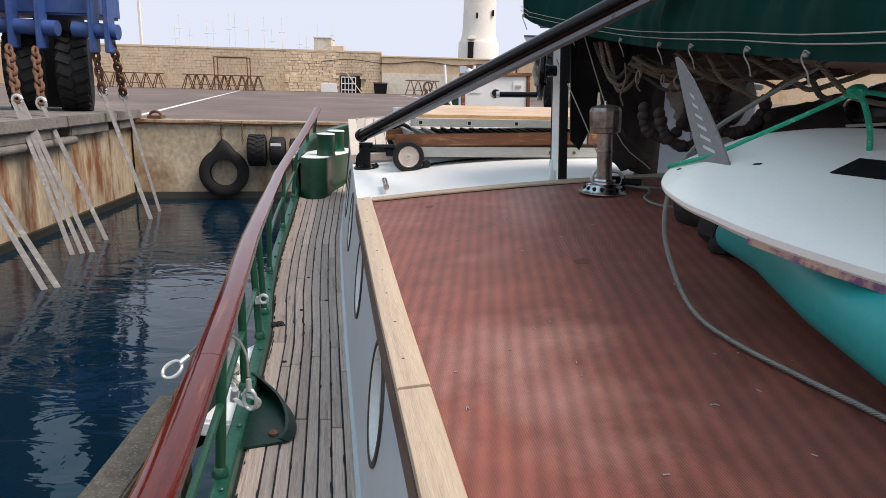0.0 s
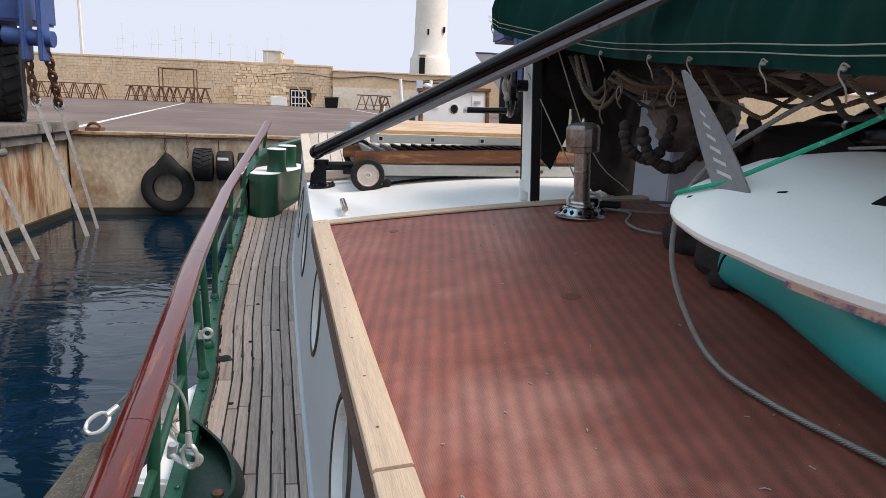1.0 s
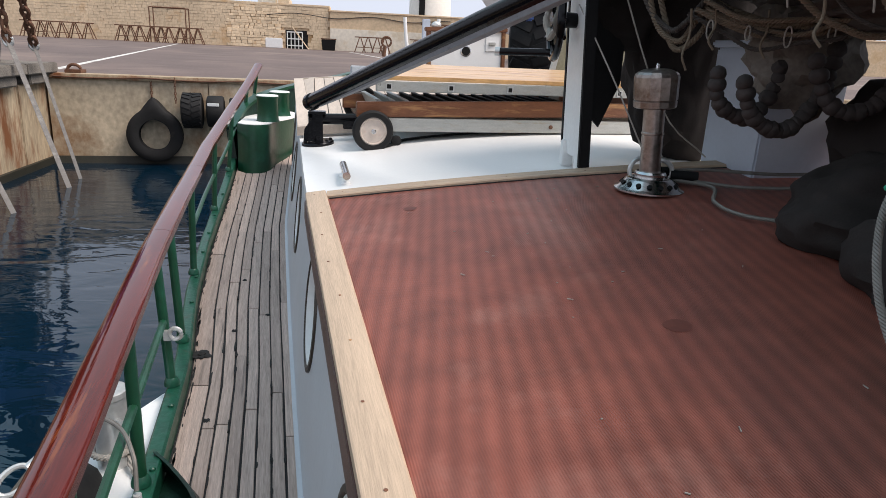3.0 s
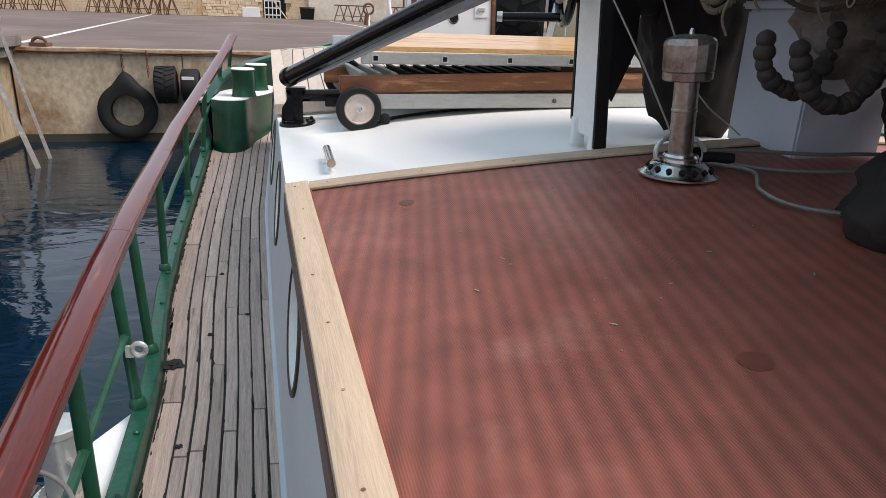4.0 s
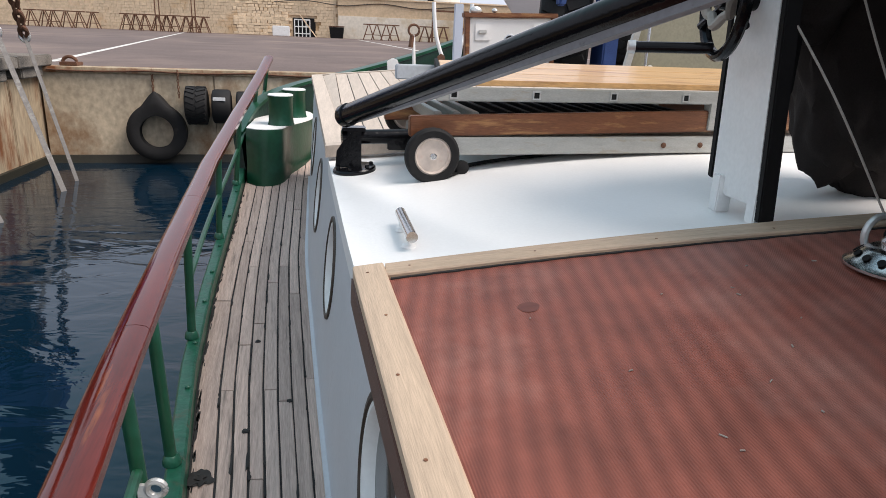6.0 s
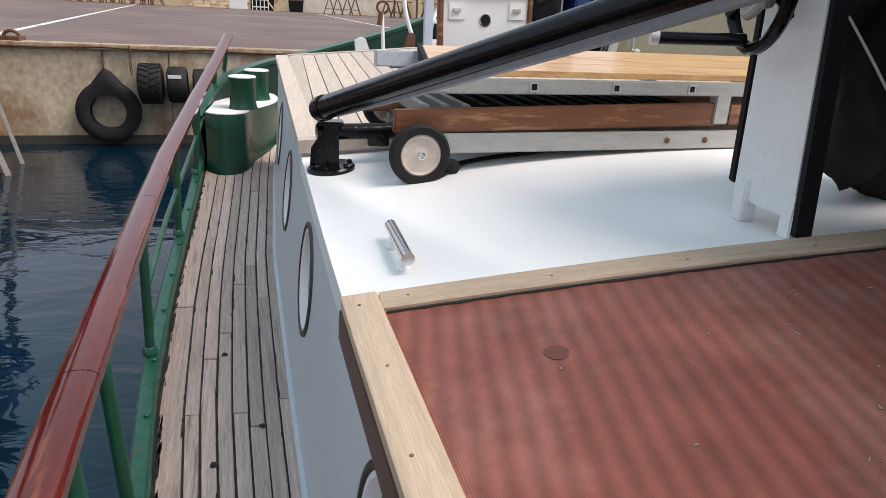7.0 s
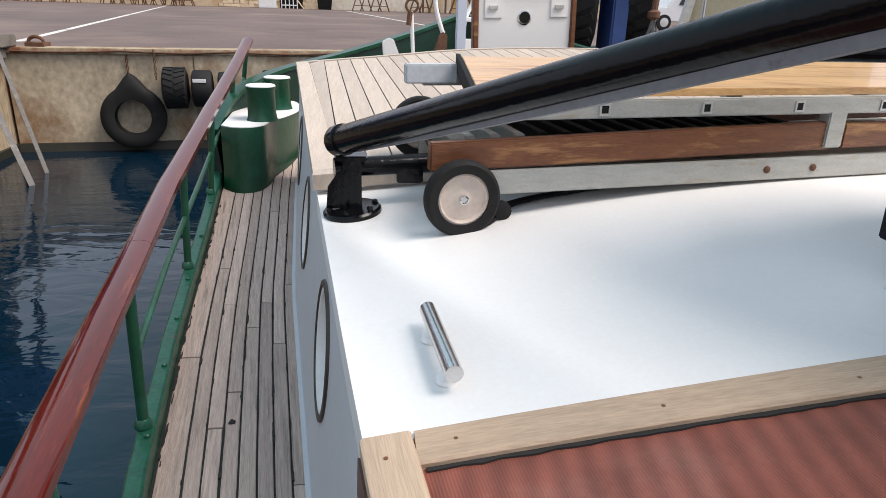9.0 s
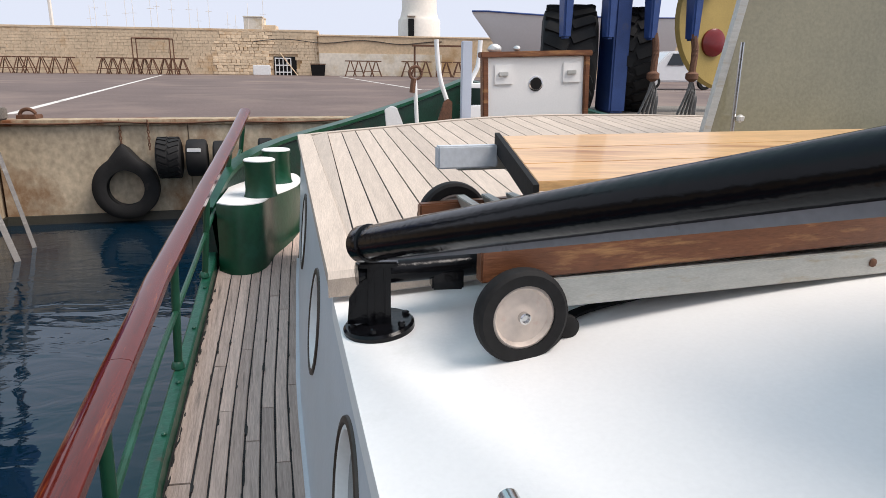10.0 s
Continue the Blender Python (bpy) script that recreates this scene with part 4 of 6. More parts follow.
lip = [[gang(0.022 + 0.22 * w, w, z + 0.12 * w), gang(0.036 + 0.22 * w, w, z + 0.12 * w)] for w, z in ((0.03, 1.215), (0.53, 1.215), (0.03, 1.266), (0.53, 1.266))]
part("end_lip", hexa([lip[0][0], lip[0][1], lip[1][1], lip[1][0]], [lip[2][0], lip[2][1], lip[3][1], lip[3][0]]), BLACK_DULL, gangway)
for w in (0.0, 0.585):
    c = gang(0.06 * w, w, 0.992 + 0.15 * w)
    m = along(gs, -gc)
    wheel = part("wheel", lathe([(0.072, -0.02), (0.096, -0.022), (0.104, -0.016), (0.1065, -0.006), (0.1065, 0.006), (0.104, 0.016), (0.096, 0.022), (0.072, 0.02)], c, 44, m, close=True), RUBBER, gangway, "black rubber tyre")
    part("hub", lathe([(0.0735, -0.012), (0.0735, 0.013), (0.066, 0.017), (0.06, 0.006), (0.03, 0.004), (0.02, 0.010), (0.012, 0.012)], c, 36, m), CREAM, wheel, "cream plastic hub")
    part("axle_nut", lathe([(0.013, 0.008), (0.013, 0.024), (0.009, 0.026), (0.008, 0.020)], c, 16, m), STEEL, wheel)
part("axle", sweep([gang(0, 0, 0.992), gang(0.035, 0.585, 1.08)], 0.011, 10), STEEL, gangway)
part("tow_bar", sweep([gang(-0.30, 0.31, 1.015), gang(0.05, 0.31, 1.02)], 0.03, 14), BLACK, gangway, "black steel tow tube")
part("tow_bracket", box((-0.03, -0.03, -0.02), (0.05, 0.03, 0.03), 0.004, Matrix.Translation(gang(-0.08, 0.31, 0.985))), BLACK, gangway)
strap = [gang(0.06, 0.0, 0.93), gang(0.10, 0.03, 0.926), gang(0.2, 0.12, 0.93), gang(0.45, 0.14, 0.955), gang(0.9, 0.14, 0.98), gang(1.3, 0.16, 1.01)]
solo("black_strap", sweep([Vector((p.x, p.y, roof_z(p.x, p.y) + 0.012)) for p in smooth_path(strap, 6)], 0, profile=[(-0.014, -0.004), (0.014, -0.004), (0.014, 0.004), (-0.014, 0.004)]), BLACK_DULL, "black webbing strap lying on the white roof", "strap")
solo("castor", lathe([(0.012, -0.018), (0.026, -0.014), (0.028, 0), (0.026, 0.014), (0.012, 0.018)], Vector((0.64, 4.50, roof_z(0.64, 4.50) + 0.028)), 16, along(gs, -gc)), RUBBER, "small black castor under the gangway", "castor")

# ---- grab handle ----
hx0, hy0, hx1, hy1 = 0.394, 3.70, 0.374, 3.95
handle = thing("grab_handle", (0.38, 3.9, roof_z(0.38, 3.9)), "stainless steel grab handle on the white roof", "grab handle")
zz = lambda x, y: roof_z(x, y) + 0.004
part("grip", sweep([(hx0, hy0, zz(hx0, hy0) + 0.042), (hx1, hy1, zz(hx1, hy1) + 0.042)], 0.0165, 18), STEEL, handle)
for f in (0.2, 0.8):
    x, y = hx0 + (hx1 - hx0) * f, hy0 + (hy1 - hy0) * f
    part("foot", lathe([(0.022, 0), (0.02, 0.008), (0.012, 0.014), (0.011, 0.04)], (x, y, zz(x, y)), 16), WHITE, handle, "white painted foot")

# ---- galley stove pipe ----
vx, vy = 1.52, 3.285
vz = roof_z(vx, vy)
tilt = pose(0, 0, 0, 0.5, -3.8)
flue = thing("stove_pipe", (vx, vy, vz), "heat-stained stainless stove pipe with a perforated base", "stove pipe")
part("base_ring", lathe([(0.128, 0), (0.128, 0.006), (0.112, 0.014), (0.088, 0.04), (0.074, 0.048), (0.055, 0.05)], (vx, vy, vz), 36), STEEL, flue, "bright perforated base ring")
for k in range(16):
    a = 2 * math.pi * k / 16
    m = Matrix.Translation((vx, vy, vz)) @ Matrix.Rotation(a, 4, "Z") @ Matrix.Translation((0.1015, 0, 0.0275)) @ Matrix.Rotation(radians(43), 4, "Y")
    part("vent_hole", lathe([(0.0095, 0), (0.0095, 0.0025)], (0, 0, 0), 12, m), BLACK_DULL, flue)
part("collar", lathe([(0.056, 0.048), (0.058, 0.062), (0.052, 0.07)], (vx, vy, vz), 28), STEEL, flue)
part("pipe", lathe([(0.038, 0.05), (0.038, 0.06), (0.041, 0.064), (0.041, 0.07), (0.038, 0.074), (0.038, 0.205), (0.0405, 0.208), (0.0405, 0.214), (0.038, 0.217), (0.038, 0.33)], (vx, vy, vz), 28, tilt), STEEL_HOT, flue)
part("cowl", lathe([(0.040, 0.302), (0.070, 0.302), (0.076, 0.306), (0.077, 0.326), (0.074, 0.329), (0.078, 0.333), (0.079, 0.410), (0.076, 0.420), (0.068, 0.428), (0.045, 0.437), (0.01, 0.440)], (vx, vy, vz), 14, tilt), STEEL_HOT, flue, "seamed heat-stained cowl", smooth=False)
part("finial", lathe([(0.007, 0.437), (0.007, 0.450), (0.003, 0.457)], (vx, vy, vz), 10, tilt), STEEL, flue)

# ---- white standing panel with its wheel ----
panel = thing("mast_gallows", (1.385, 3.81, roof_z(1.385, 3.81)), "white painted upright plank with black edges", "post")
pz = lambda y: roof_z(1.385, y)
part("plank", hexa([(1.365, 3.665, pz(3.66) + 0.05), (1.405, 3.665, pz(3.66) + 0.05), (1.425, 3.965, pz(3.96) + 0.05), (1.385, 3.965, pz(3.96) + 0.05)],
                   [(1.325, 3.70, 1.93), (1.365, 3.70, 1.93), (1.375, 3.93, 1.93), (1.335, 3.93, 1.93)], 0.006), WHITE_OLD, panel)
part("edge_strip", hexa([(1.362, 3.635, pz(3.64) + 0.012), (1.408, 3.635, pz(3.64) + 0.012), (1.408, 3.662, pz(3.66) + 0.012), (1.362, 3.662, pz(3.66) + 0.012)],
                        [(1.322, 3.672, 1.93), (1.368, 3.672, 1.93), (1.368, 3.698, 1.93), (1.322, 3.698, 1.93)], 0.004), BLACK_DULL, panel, "black edge strip")
part("edge_strip", hexa([(1.383, 3.968, pz(3.97) + 0.09), (1.428, 3.968, pz(3.97) + 0.09), (1.428, 3.997, pz(3.99) + 0.09), (1.383, 3.997, pz(3.99) + 0.09)],
                        [(1.333, 3.932, 1.93), (1.378, 3.932, 1.93), (1.378, 3.96, 1.93), (1.333, 3.96, 1.93)], 0.004), BLACK_DULL, panel, "black edge strip")
for y in (3.69, 3.90):
    part("foot", box((1.362, y - 0.024, pz(y) + 0.002), (1.41, y + 0.024, pz(y) + 0.12), 0.004), WHITE_OLD, panel)
winch = thing("hand_wheel", (1.265, 3.83, 1.56), "black iron hand wheel with a crank handle", "hand wheel")
ring = [Vector((1.262 + 0.02 * math.cos(a), 3.83 + 0.15 * math.cos(a), 1.56 + 0.155 * math.sin(a))) for a in [2 * math.pi * k / 40 for k in range(40)]]
part("rim", sweep(ring, 0.017, 10, closed=True), BLACK, winch)
for k in range(3):
    a = radians(90 + 120 * k)
    part("spoke", sweep([(1.285, 3.83, 1.56), (1.262, 3.83 + 0.145 * math.cos(a), 1.56 + 0.15 * math.sin(a))], 0.012, 8), BLACK, winch)
part("hub", lathe([(0.03, -0.03), (0.035, 0), (0.03, 0.08)], (1.27, 3.83, 1.56), 16, along(1, 0)), BLACK, winch)
part("crank_handle", sweep([(1.25, 3.84, 1.425), (1.04, 3.895, 1.42)], 0.016, 12), BLACK, winch, "black crank handle")
part("handle_tip", sweep([(1.042, 3.895, 1.42), (1.022, 3.90, 1.42)], [0.02, 0.018], 12), GALV, winch)
solo("white_line_coil", sweep([Vector((1.245 + 0.006 * math.sin(5 * a), 3.83 + 0.085 * math.cos(a), 1.58 + (0.085 + 0.01 * math.sin(7 * a)) * math.sin(a))) for a in [2 * math.pi * k / 60 for k in range(100)]], 0.014, 8), CANVAS_LIGHT, "white line coiled on the hand wheel", "rope")
for pth in ([(1.33, 3.75, 1.62), (1.44, 3.55, 1.33), (1.56, 3.42, 1.04)], [(1.42, 3.7, 1.85), (1.62, 3.5, 1.25), (1.80, 3.42, 1.06)]):
    solo("stay_line", sweep(smooth_path(pth, 5), 0.0032, 6), CANVAS_LIGHT, "thin slack natural fibre line", "rope", "slack lines")

# ---- sail cover over the boom and what hangs below it ----
cover = thing("sail_cover", (1.6, 2.5, 1.7), "dark green canvas sail cover laced with white cord", "sail cover")
low = smooth_path([(1.17, 3.98, 1.86), (1.24, 3.80, 1.80), (1.49, 3.24, 1.69), (1.50, 2.6, 1.625), (1.505, 2.0, 1.58), (1.51, 1.4, 1.535), (1.515, 0.3, 1.51)], 22)
lp = []
for i, p in enumerate(low):
    sag = 0.020 * math.sin(i * 0.63) + 0.018 * math.sin(i * 0.28) + 0.010 * math.sin(i * 1.37 + 1)
    end = max(0.0, 1 - i / 18)
    q = [p + Vector((0.012, 0, 0.012)), p + Vector((0, 0, 0)), p + Vector((-0.012 + 0.5 * sag, 0, 0.10)), p + Vector((0.03 + sag, 0, 0.26)), p + Vector((0.16 + sag, 0, 0.46)),
         p + Vector((0.42, 0, 0.62 - 0.12 * end)), p + Vector((0.75, 0, 0.60 - 0.14 * end)), p + Vector((1.0, 0, 0.3)), p + Vector((1.08, 0, 0.02)), p + Vector((1.06, 0, 0.03)), p + Vector((0.74, 0, 0.57 - 0.14 * end)), p + Vector((0.43, 0, 0.59 - 0.12 * end)), p + Vector((0.18, 0, 0.44)), p + Vector((0.05, 0, 0.25))]
    lp.append(q)
bm = rings(lp, caps=True)
part("canvas", bm, CANVAS, cover)
part("front_flap", hexa([(1.17, 3.975, 1.86), (2.20, 3.98, 1.88), (1.92, 3.98, 2.34), (1.55, 3.98, 2.34)], [(1.17, 3.99, 1.86), (2.20, 3.995, 1.88), (1.92, 3.995, 2.34), (1.55, 3.995, 2.34)]), CANVAS, cover)
for k in (0.028, 0.05):
    part("stitching", sweep([p + Vector((-0.020 - 0.002 * (k > 0.03) + min(0, 0.35 * (0.020 * math.sin(i * 0.63) + 0.018 * math.sin(i * 0.28))), 0, k + 0.01)) for i, p in enumerate(low)], 0.0018, 5), CANVAS_LIGHT, cover, "pale double stitching")
for i in (4, 33, 48, 66, 77, 92, 104):
    p = low[min(i, len(low) - 1)]
    tie = part("lace_tie", sweep(smooth_path([p + Vector((-0.012, -0.012, 0.015)), p + Vector((-0.02, 0, 0.022)), p + Vector((-0.016, 0.014, 0.0)), p + Vector((-0.005, 0, -0.03)), p + Vector((0.01, 0.01, -0.06))], 5), 0.0024, 6), CANVAS_LIGHT, cover, "white lacing cord")
    part("knot", lathe([(0.002, -0.006), (0.007, -0.003), (0.007, 0.003), (0.002, 0.006)], p + Vector((-0.016, 0, 0.012)), 10), CANVAS_LIGHT, tie)


def lump(center, size, seed, rough=0.18, material=BAG, freq=2.2, sub=4, flat=None):
    """A crumpled soft mass."""
    bm = bmesh.new()
    bmesh.ops.create_icosphere(bm, subdivisions=sub, radius=1)
    for v in bm.verts:
        n = noise.noise(v.co * freq + Vector((seed, seed * 0.7, 0))) * rough + noise.noise(v.co * freq * 3 + Vector((seed, 3, 0))) * rough * 0.35
        v.co = v.co * (1 + n)
        v.co = Vector((v.co.x * size[0], v.co.y * size[1], v.co.z * size[2])) + Vector(center)
        if flat is not None:
            v.co.z = max(v.co.z, flat(v.co.x, v.co.y))
    return bm


solo("furled_sail", lump((2.10, 1.9, 1.66), (0.34, 1.25, 0.11), 4, 0.25, freq=3, sub=5), CANVAS_LIGHT, "furled undyed sail bundled below the cover", "sail")
solo("hanging_net", lump((1.68, 4.10, 1.70), (0.26, 0.14, 0.24), 21, 0.25, sub=4), BAG, "dark folds of fishing net behind the upright", "net")
solo("hanging_net", lump((2.02, 4.12, 1.46), (0.30, 0.20, 0.54), 7, 0.22, sub=5), BAG, "dark hanging heap of fishing net", "net")
solo("bundled_net", lump((2.06, 2.80, 1.65), (0.30, 0.70, 0.12), 9, 0.3, sub=5, freq=3.5), ROPE_DARK, "dark bundled net under the sail cover", "net")
solo("dark_cloth_flap", hexa([(1.50, 4.0, 1.16), (1.56, 4.0, 1.10), (1.66, 4.05, 1.30), (1.66, 4.05, 1.80), (1.46, 4.0, 1.80)], [(1.50, 4.02, 1.16), (1.56, 4.02, 1.10), (1.66, 4.08, 1.30), (1.66, 4.08, 1.80), (1.46, 4.02, 1.80)]), BLACK_DULL, "black cloth flap hanging by the upright", "cloth")
deck_box = thing("deck_box", (2.25, 3.55, 0.99), "bluish white painted deck box", "deck box")
part("body", box((1.972, 3.36, roof_z(2, 3.4) - 0.01), (2.30, 3.78, 1.48), 0.008), LILAC, deck_box)
part("lid", box((1.955, 3.345, 1.482), (2.32, 3.80, 1.51), 0.008), LILAC, deck_box)
# dark lump added to close most of the gap below the cover
solo("dark_clutter", lump((2.32, 2.75, 1.20), (0.28, 0.6, 0.25), 25, 0.2, sub=4, flat=lambda x, y: roof_z(x, y) + 0.002), BAG, "dark lump filling in for clutter under the sail cover", "sack")
solo("canvas_bag", lump((2.02, 2.62, 0.98), (0.36, 0.30, 0.22), 13, 0.16, sub=5, flat=lambda x, y: roof_z(x, y) + 0.002), BAG, "dark brown canvas bag slumped on the red roof", "bag")
solo("canvas_bag", lump((1.84, 2.24, 0.98), (0.24, 0.26, 0.16), 17, 0.16, sub=4, flat=lambda x, y: roof_z(x, y) + 0.002), BAG, "dark brown canvas bag beside the kayak", "bag")
for d in (0.0, 0.09):
    solo("bag_cord", sweep(smooth_path([(1.80 + d, 2.42, 1.0), (1.79 + d, 2.38, 1.06), (1.86 + d, 2.40, 1.16), (1.98 + d, 2.5, 1.225)], 6), 0.0035, 6), CANVAS_LIGHT, "thin pale cord round the canvas bag", "cord", "bag cords")
garland = thing("net_floats", (1.84, 3.05, 1.3), "strings of dark cork net floats hung in loops", "net floats")
for pts_, n in (([(1.62, 3.1, 1.40), (1.633, 3.1, 1.306), (1.69, 3.1, 1.257), (1.768, 3.1, 1.251), (1.825, 3.1, 1.34), (1.84, 3.1, 1.43)], 14),
                ([(1.655, 3.0, 1.38), (1.696, 3.0, 1.276), (1.762, 3.0, 1.225), (1.837, 3.0, 1.222), (1.897, 3.0, 1.283), (1.94, 3.0, 1.367), (1.96, 3.0, 1.50)], 20),
                ([(1.85, 2.95, 1.46), (1.90, 2.93, 1.33), (1.97, 2.9, 1.29), (2.05, 2.88, 1.33), (2.09, 2.86, 1.44)], 13),
                ([(2.08, 2.9, 1.46), (2.12, 2.8, 1.30), (2.2, 2.72, 1.25), (2.3, 2.66, 1.34)], 8)):
    path = smooth_path(pts_, 20)
    string = part("float_string", sweep(path, 0.006, 6), ROPE_DARK, garland)
    for k in range(n):
        p = path[int((len(path) - 1) * (k + 0.5) / n)]
        r = 0.027 + 0.003 * math.sin(k * 2.1)
        part("float", lathe([(r * 0.25, -r), (r * 0.75, -r * 0.7), (r, -r * 0.1), (r * 0.95, r * 0.3), (r * 0.7, r * 0.75), (r * 0.25, r)], p, 14, pose(0, 0, 0, 40 + 37 * k, 25 * k, 10 * k)), CORK, string)
rnd = random.Random(8)


def slack(a, b, drop, r, turns, material, label, group):
    """A laid rope sagging between two points."""
    a, b = Vector(a), Vector(b)
    path = []
    for t in (0, 0.2, 0.4, 0.6, 0.8, 1):
        wob = Vector((rnd.uniform(-1, 1), rnd.uniform(-1, 1), rnd.uniform(-1, 1))) * 0.012 * (0 < t < 1)
        path.append(a.lerp(b, t) + Vector((0, 0, -drop * 4 * t * (1 - t))) + wob)
    tagged(strand(smooth_path(path, 22), r, turns, "hanging_rope", material), label, "rope", group)


for k in range(9):
    j = lambda s: rnd.uniform(-s, s)
    slack((1.58 + j(0.04), 3.20 + j(0.05), 1.60 + j(0.03)), (1.96 + j(0.06), 2.86 + j(0.06), 1.61 + j(0.03)), 0.075 + j(0.035), rnd.uniform(0.007, 0.011), 16, ROPE if k % 4 else ROPE_DARK,
          "natural fibre rope bundled in a hank under the cover", "hank of rope")
for k in range(3):
    slack((1.47 + 0.02 * k, 3.50 - 0.03 * k, 1.70), (1.60 + 0.02 * k, 3.22, 1.62), 0.13 + 0.03 * k, 0.0105, 12, ROPE if k else ROPE_DARK, "heavy rope hung in a loop under the cover", "rope loops")
for k in range(7):
    y = 2.75 - 0.17 * k
    slack((1.56 + rnd.uniform(0, 0.06), y, 1.62 - 0.012 * k), (1.80 + rnd.uniform(0, 0.1), y - 0.2, 1.58 - 0.012 * k), rnd.uniform(0.03, 0.12), rnd.uniform(0.006, 0.010), 14, ROPE_DARK if k % 2 else ROPE,
          "tangled rope slack under the sail cover", "tangled ropes")
for k in range(4):
    a, q = Vector((1.60 + 0.09 * k, 3.16 - 0.08 * k, 1.565 - 0.008 * (k % 3))), rnd.uniform(0.02, 0.035)
    loop = [a + Vector((q * 0.25 * math.cos(t), -q * 0.2 * math.cos(t), q * math.sin(t) - 0.04)) for t in [2 * math.pi * m / 20 for m in range(20)]]
    solo("lashing_cord", sweep(loop, 0.0028, 6, closed=True), CANVAS_LIGHT, "thin pale cord lashed round the rope hank", "cord", "lashing cords")
for x, y, l in ((1.545, 3.20, 0.20), (1.60, 3.14, 0.13), (1.72, 3.03, 0.15), (1.53, 2.5, 0.12)):
    solo("loose_lanyard", sweep(smooth_path([(x, y, 1.59), (x + 0.012, y + 0.01, 1.59 - l * 0.4), (x - 0.01, y, 1.59 - l * 0.75), (x + 0.006, y - 0.01, 1.59 - l)], 6), 0.0042, 6), ROPE, "loose thin rope end hanging down", "rope", "rope ends")
solo("folded_tarpaulin", lump((1.96, 3.16, 1.47), (0.20, 0.12, 0.20), 31, 0.3, sub=4, freq=2.8), TARP, "dull grey-brown tarpaulin stowed behind the net floats", "tarpaulin")
motor = thing("outboard_motor", (2.35, 2.3, 1.1), "dark outboard motor stowed under the cover", "outboard motor")
part("cowling", lump((2.32, 2.30, 1.40), (0.17, 0.30, 0.13), 2, 0.05, sub=4), BLACK, motor)
part("leg", box((2.25, 2.5, 1.0), (2.37, 2.62, 1.40), 0.02), BLACK, motor)
part("side_decal", hexa([(2.155, 2.16, 1.37), (2.155, 2.38, 1.35), (2.155, 2.38, 1.36), (2.155, 2.16, 1.38)], [(2.14, 2.16, 1.37), (2.14, 2.38, 1.35), (2.14, 2.38, 1.36), (2.14, 2.16, 1.38)]), LETTER, motor, "pale decal stripe")

# mooring wire, thimbles and shackles by the stove pipe
for k, pts_ in enumerate(([(1.58, 3.42, 0.03), (1.75, 3.36, 0.045), (2.0, 3.26, 0.04), (2.2, 3.2, 0.05)], [(1.60, 3.36, 0.02), (1.72, 3.2, 0.02), (1.64, 3.02, 0.02), (1.66, 2.86, 0.02), (1.84, 2.72, 0.02)], [(1.66, 3.34, 0.02), (1.82, 3.18, 0.02), (2.05, 3.08, 0.03)])):
    ob = strand([Vector((p.x, p.y, roof_z(p.x, p.y) + p.z)) for p in smooth_path(pts_, 60)], 0.0075, 22, "wire_rope", WIRE, lay=4)
    tagged(ob, "grey wire rope lying on the red roof", "wire rope", "wire ropes")
for x, y, a in ((1.60, 3.40, 10), (1.66, 3.32, -20)):
    sh = thing("wire_clamp", (x, y, roof_z(x, y) + 0.03), "dark wire clamp on the rope end", "wire clamp", "wire clamps")
    m = Matrix.Translation((x, y, roof_z(x, y) + 0.036)) @ Matrix.Rotation(radians(a), 4, "Z")
    part("sleeve", sweep([m @ Vector((-0.04, 0, 0)), m @ Vector((0.06, 0, 0))], 0.02, 12), BLACK_DULL, sh)
    part("eye", sweep([m @ Vector((-0.08 + 0.045 * math.cos(t), 0.0, 0.028 + 0.045 * math.sin(t) - 0.02)) for t in [2 * math.pi * k / 20 for k in range(20)]], 0.009, 8, closed=True), GALV, sh)

# ---- white board, its fin, the kayak under it ----
ba = Vector((0.50, -0.866, -0.03)).normalized()
bs = Vector((0.80, 0.45, 0.38)).normalized()
bs = (bs - ba * bs.dot(ba)).normalized()
bn = ba.cross(bs).normalized() * -1
if bn.z < 0:
    bn = -bn
TIP = Vector((1.325, 1.93, 1.245))
BC = TIP + bs * 0.0
board = thing("windsurf_board", tuple(TIP), "white windsurf board lying upside down over a kayak", "surf board")
lp = []
for s, w, th in smooth_path([(0.0, 0.02, 0.012), (0.02, 0.078, 0.02), (0.06, 0.14, 0.03), (0.14, 0.21, 0.042), (0.28, 0.275, 0.055), (0.5, 0.32, 0.07), (0.9, 0.35, 0.085), (1.4, 0.36, 0.09), (2.0, 0.32, 0.08), (2.4, 0.18, 0.05), (2.5, 0.03, 0.02)], 4):
    c = BC + ba * s + bn * 0.03 * min(1, s / 0.12) - bn * th * 0.5 + bs * 0.05 * min(1, s / 0.3)
    r = []
    for k in range(28):
        t = 2 * math.pi * k / 28
        x, z = math.cos(t), math.sin(t)
        x = math.copysign(abs(x) ** 0.7, x)
        z = math.copysign(abs(z) ** 0.55, z)
        r.append(c + bs * w * x + bn * th * 0.5 * z)
    lp.append(r)
part("deck", rings(lp), BOARD, board)
def on_board(s, w, h):
    return BC + ba * s + bs * (w + 0.10 * min(1, s / 0.3)) + bn * (h + 0.03 * min(1, s / 0.12))


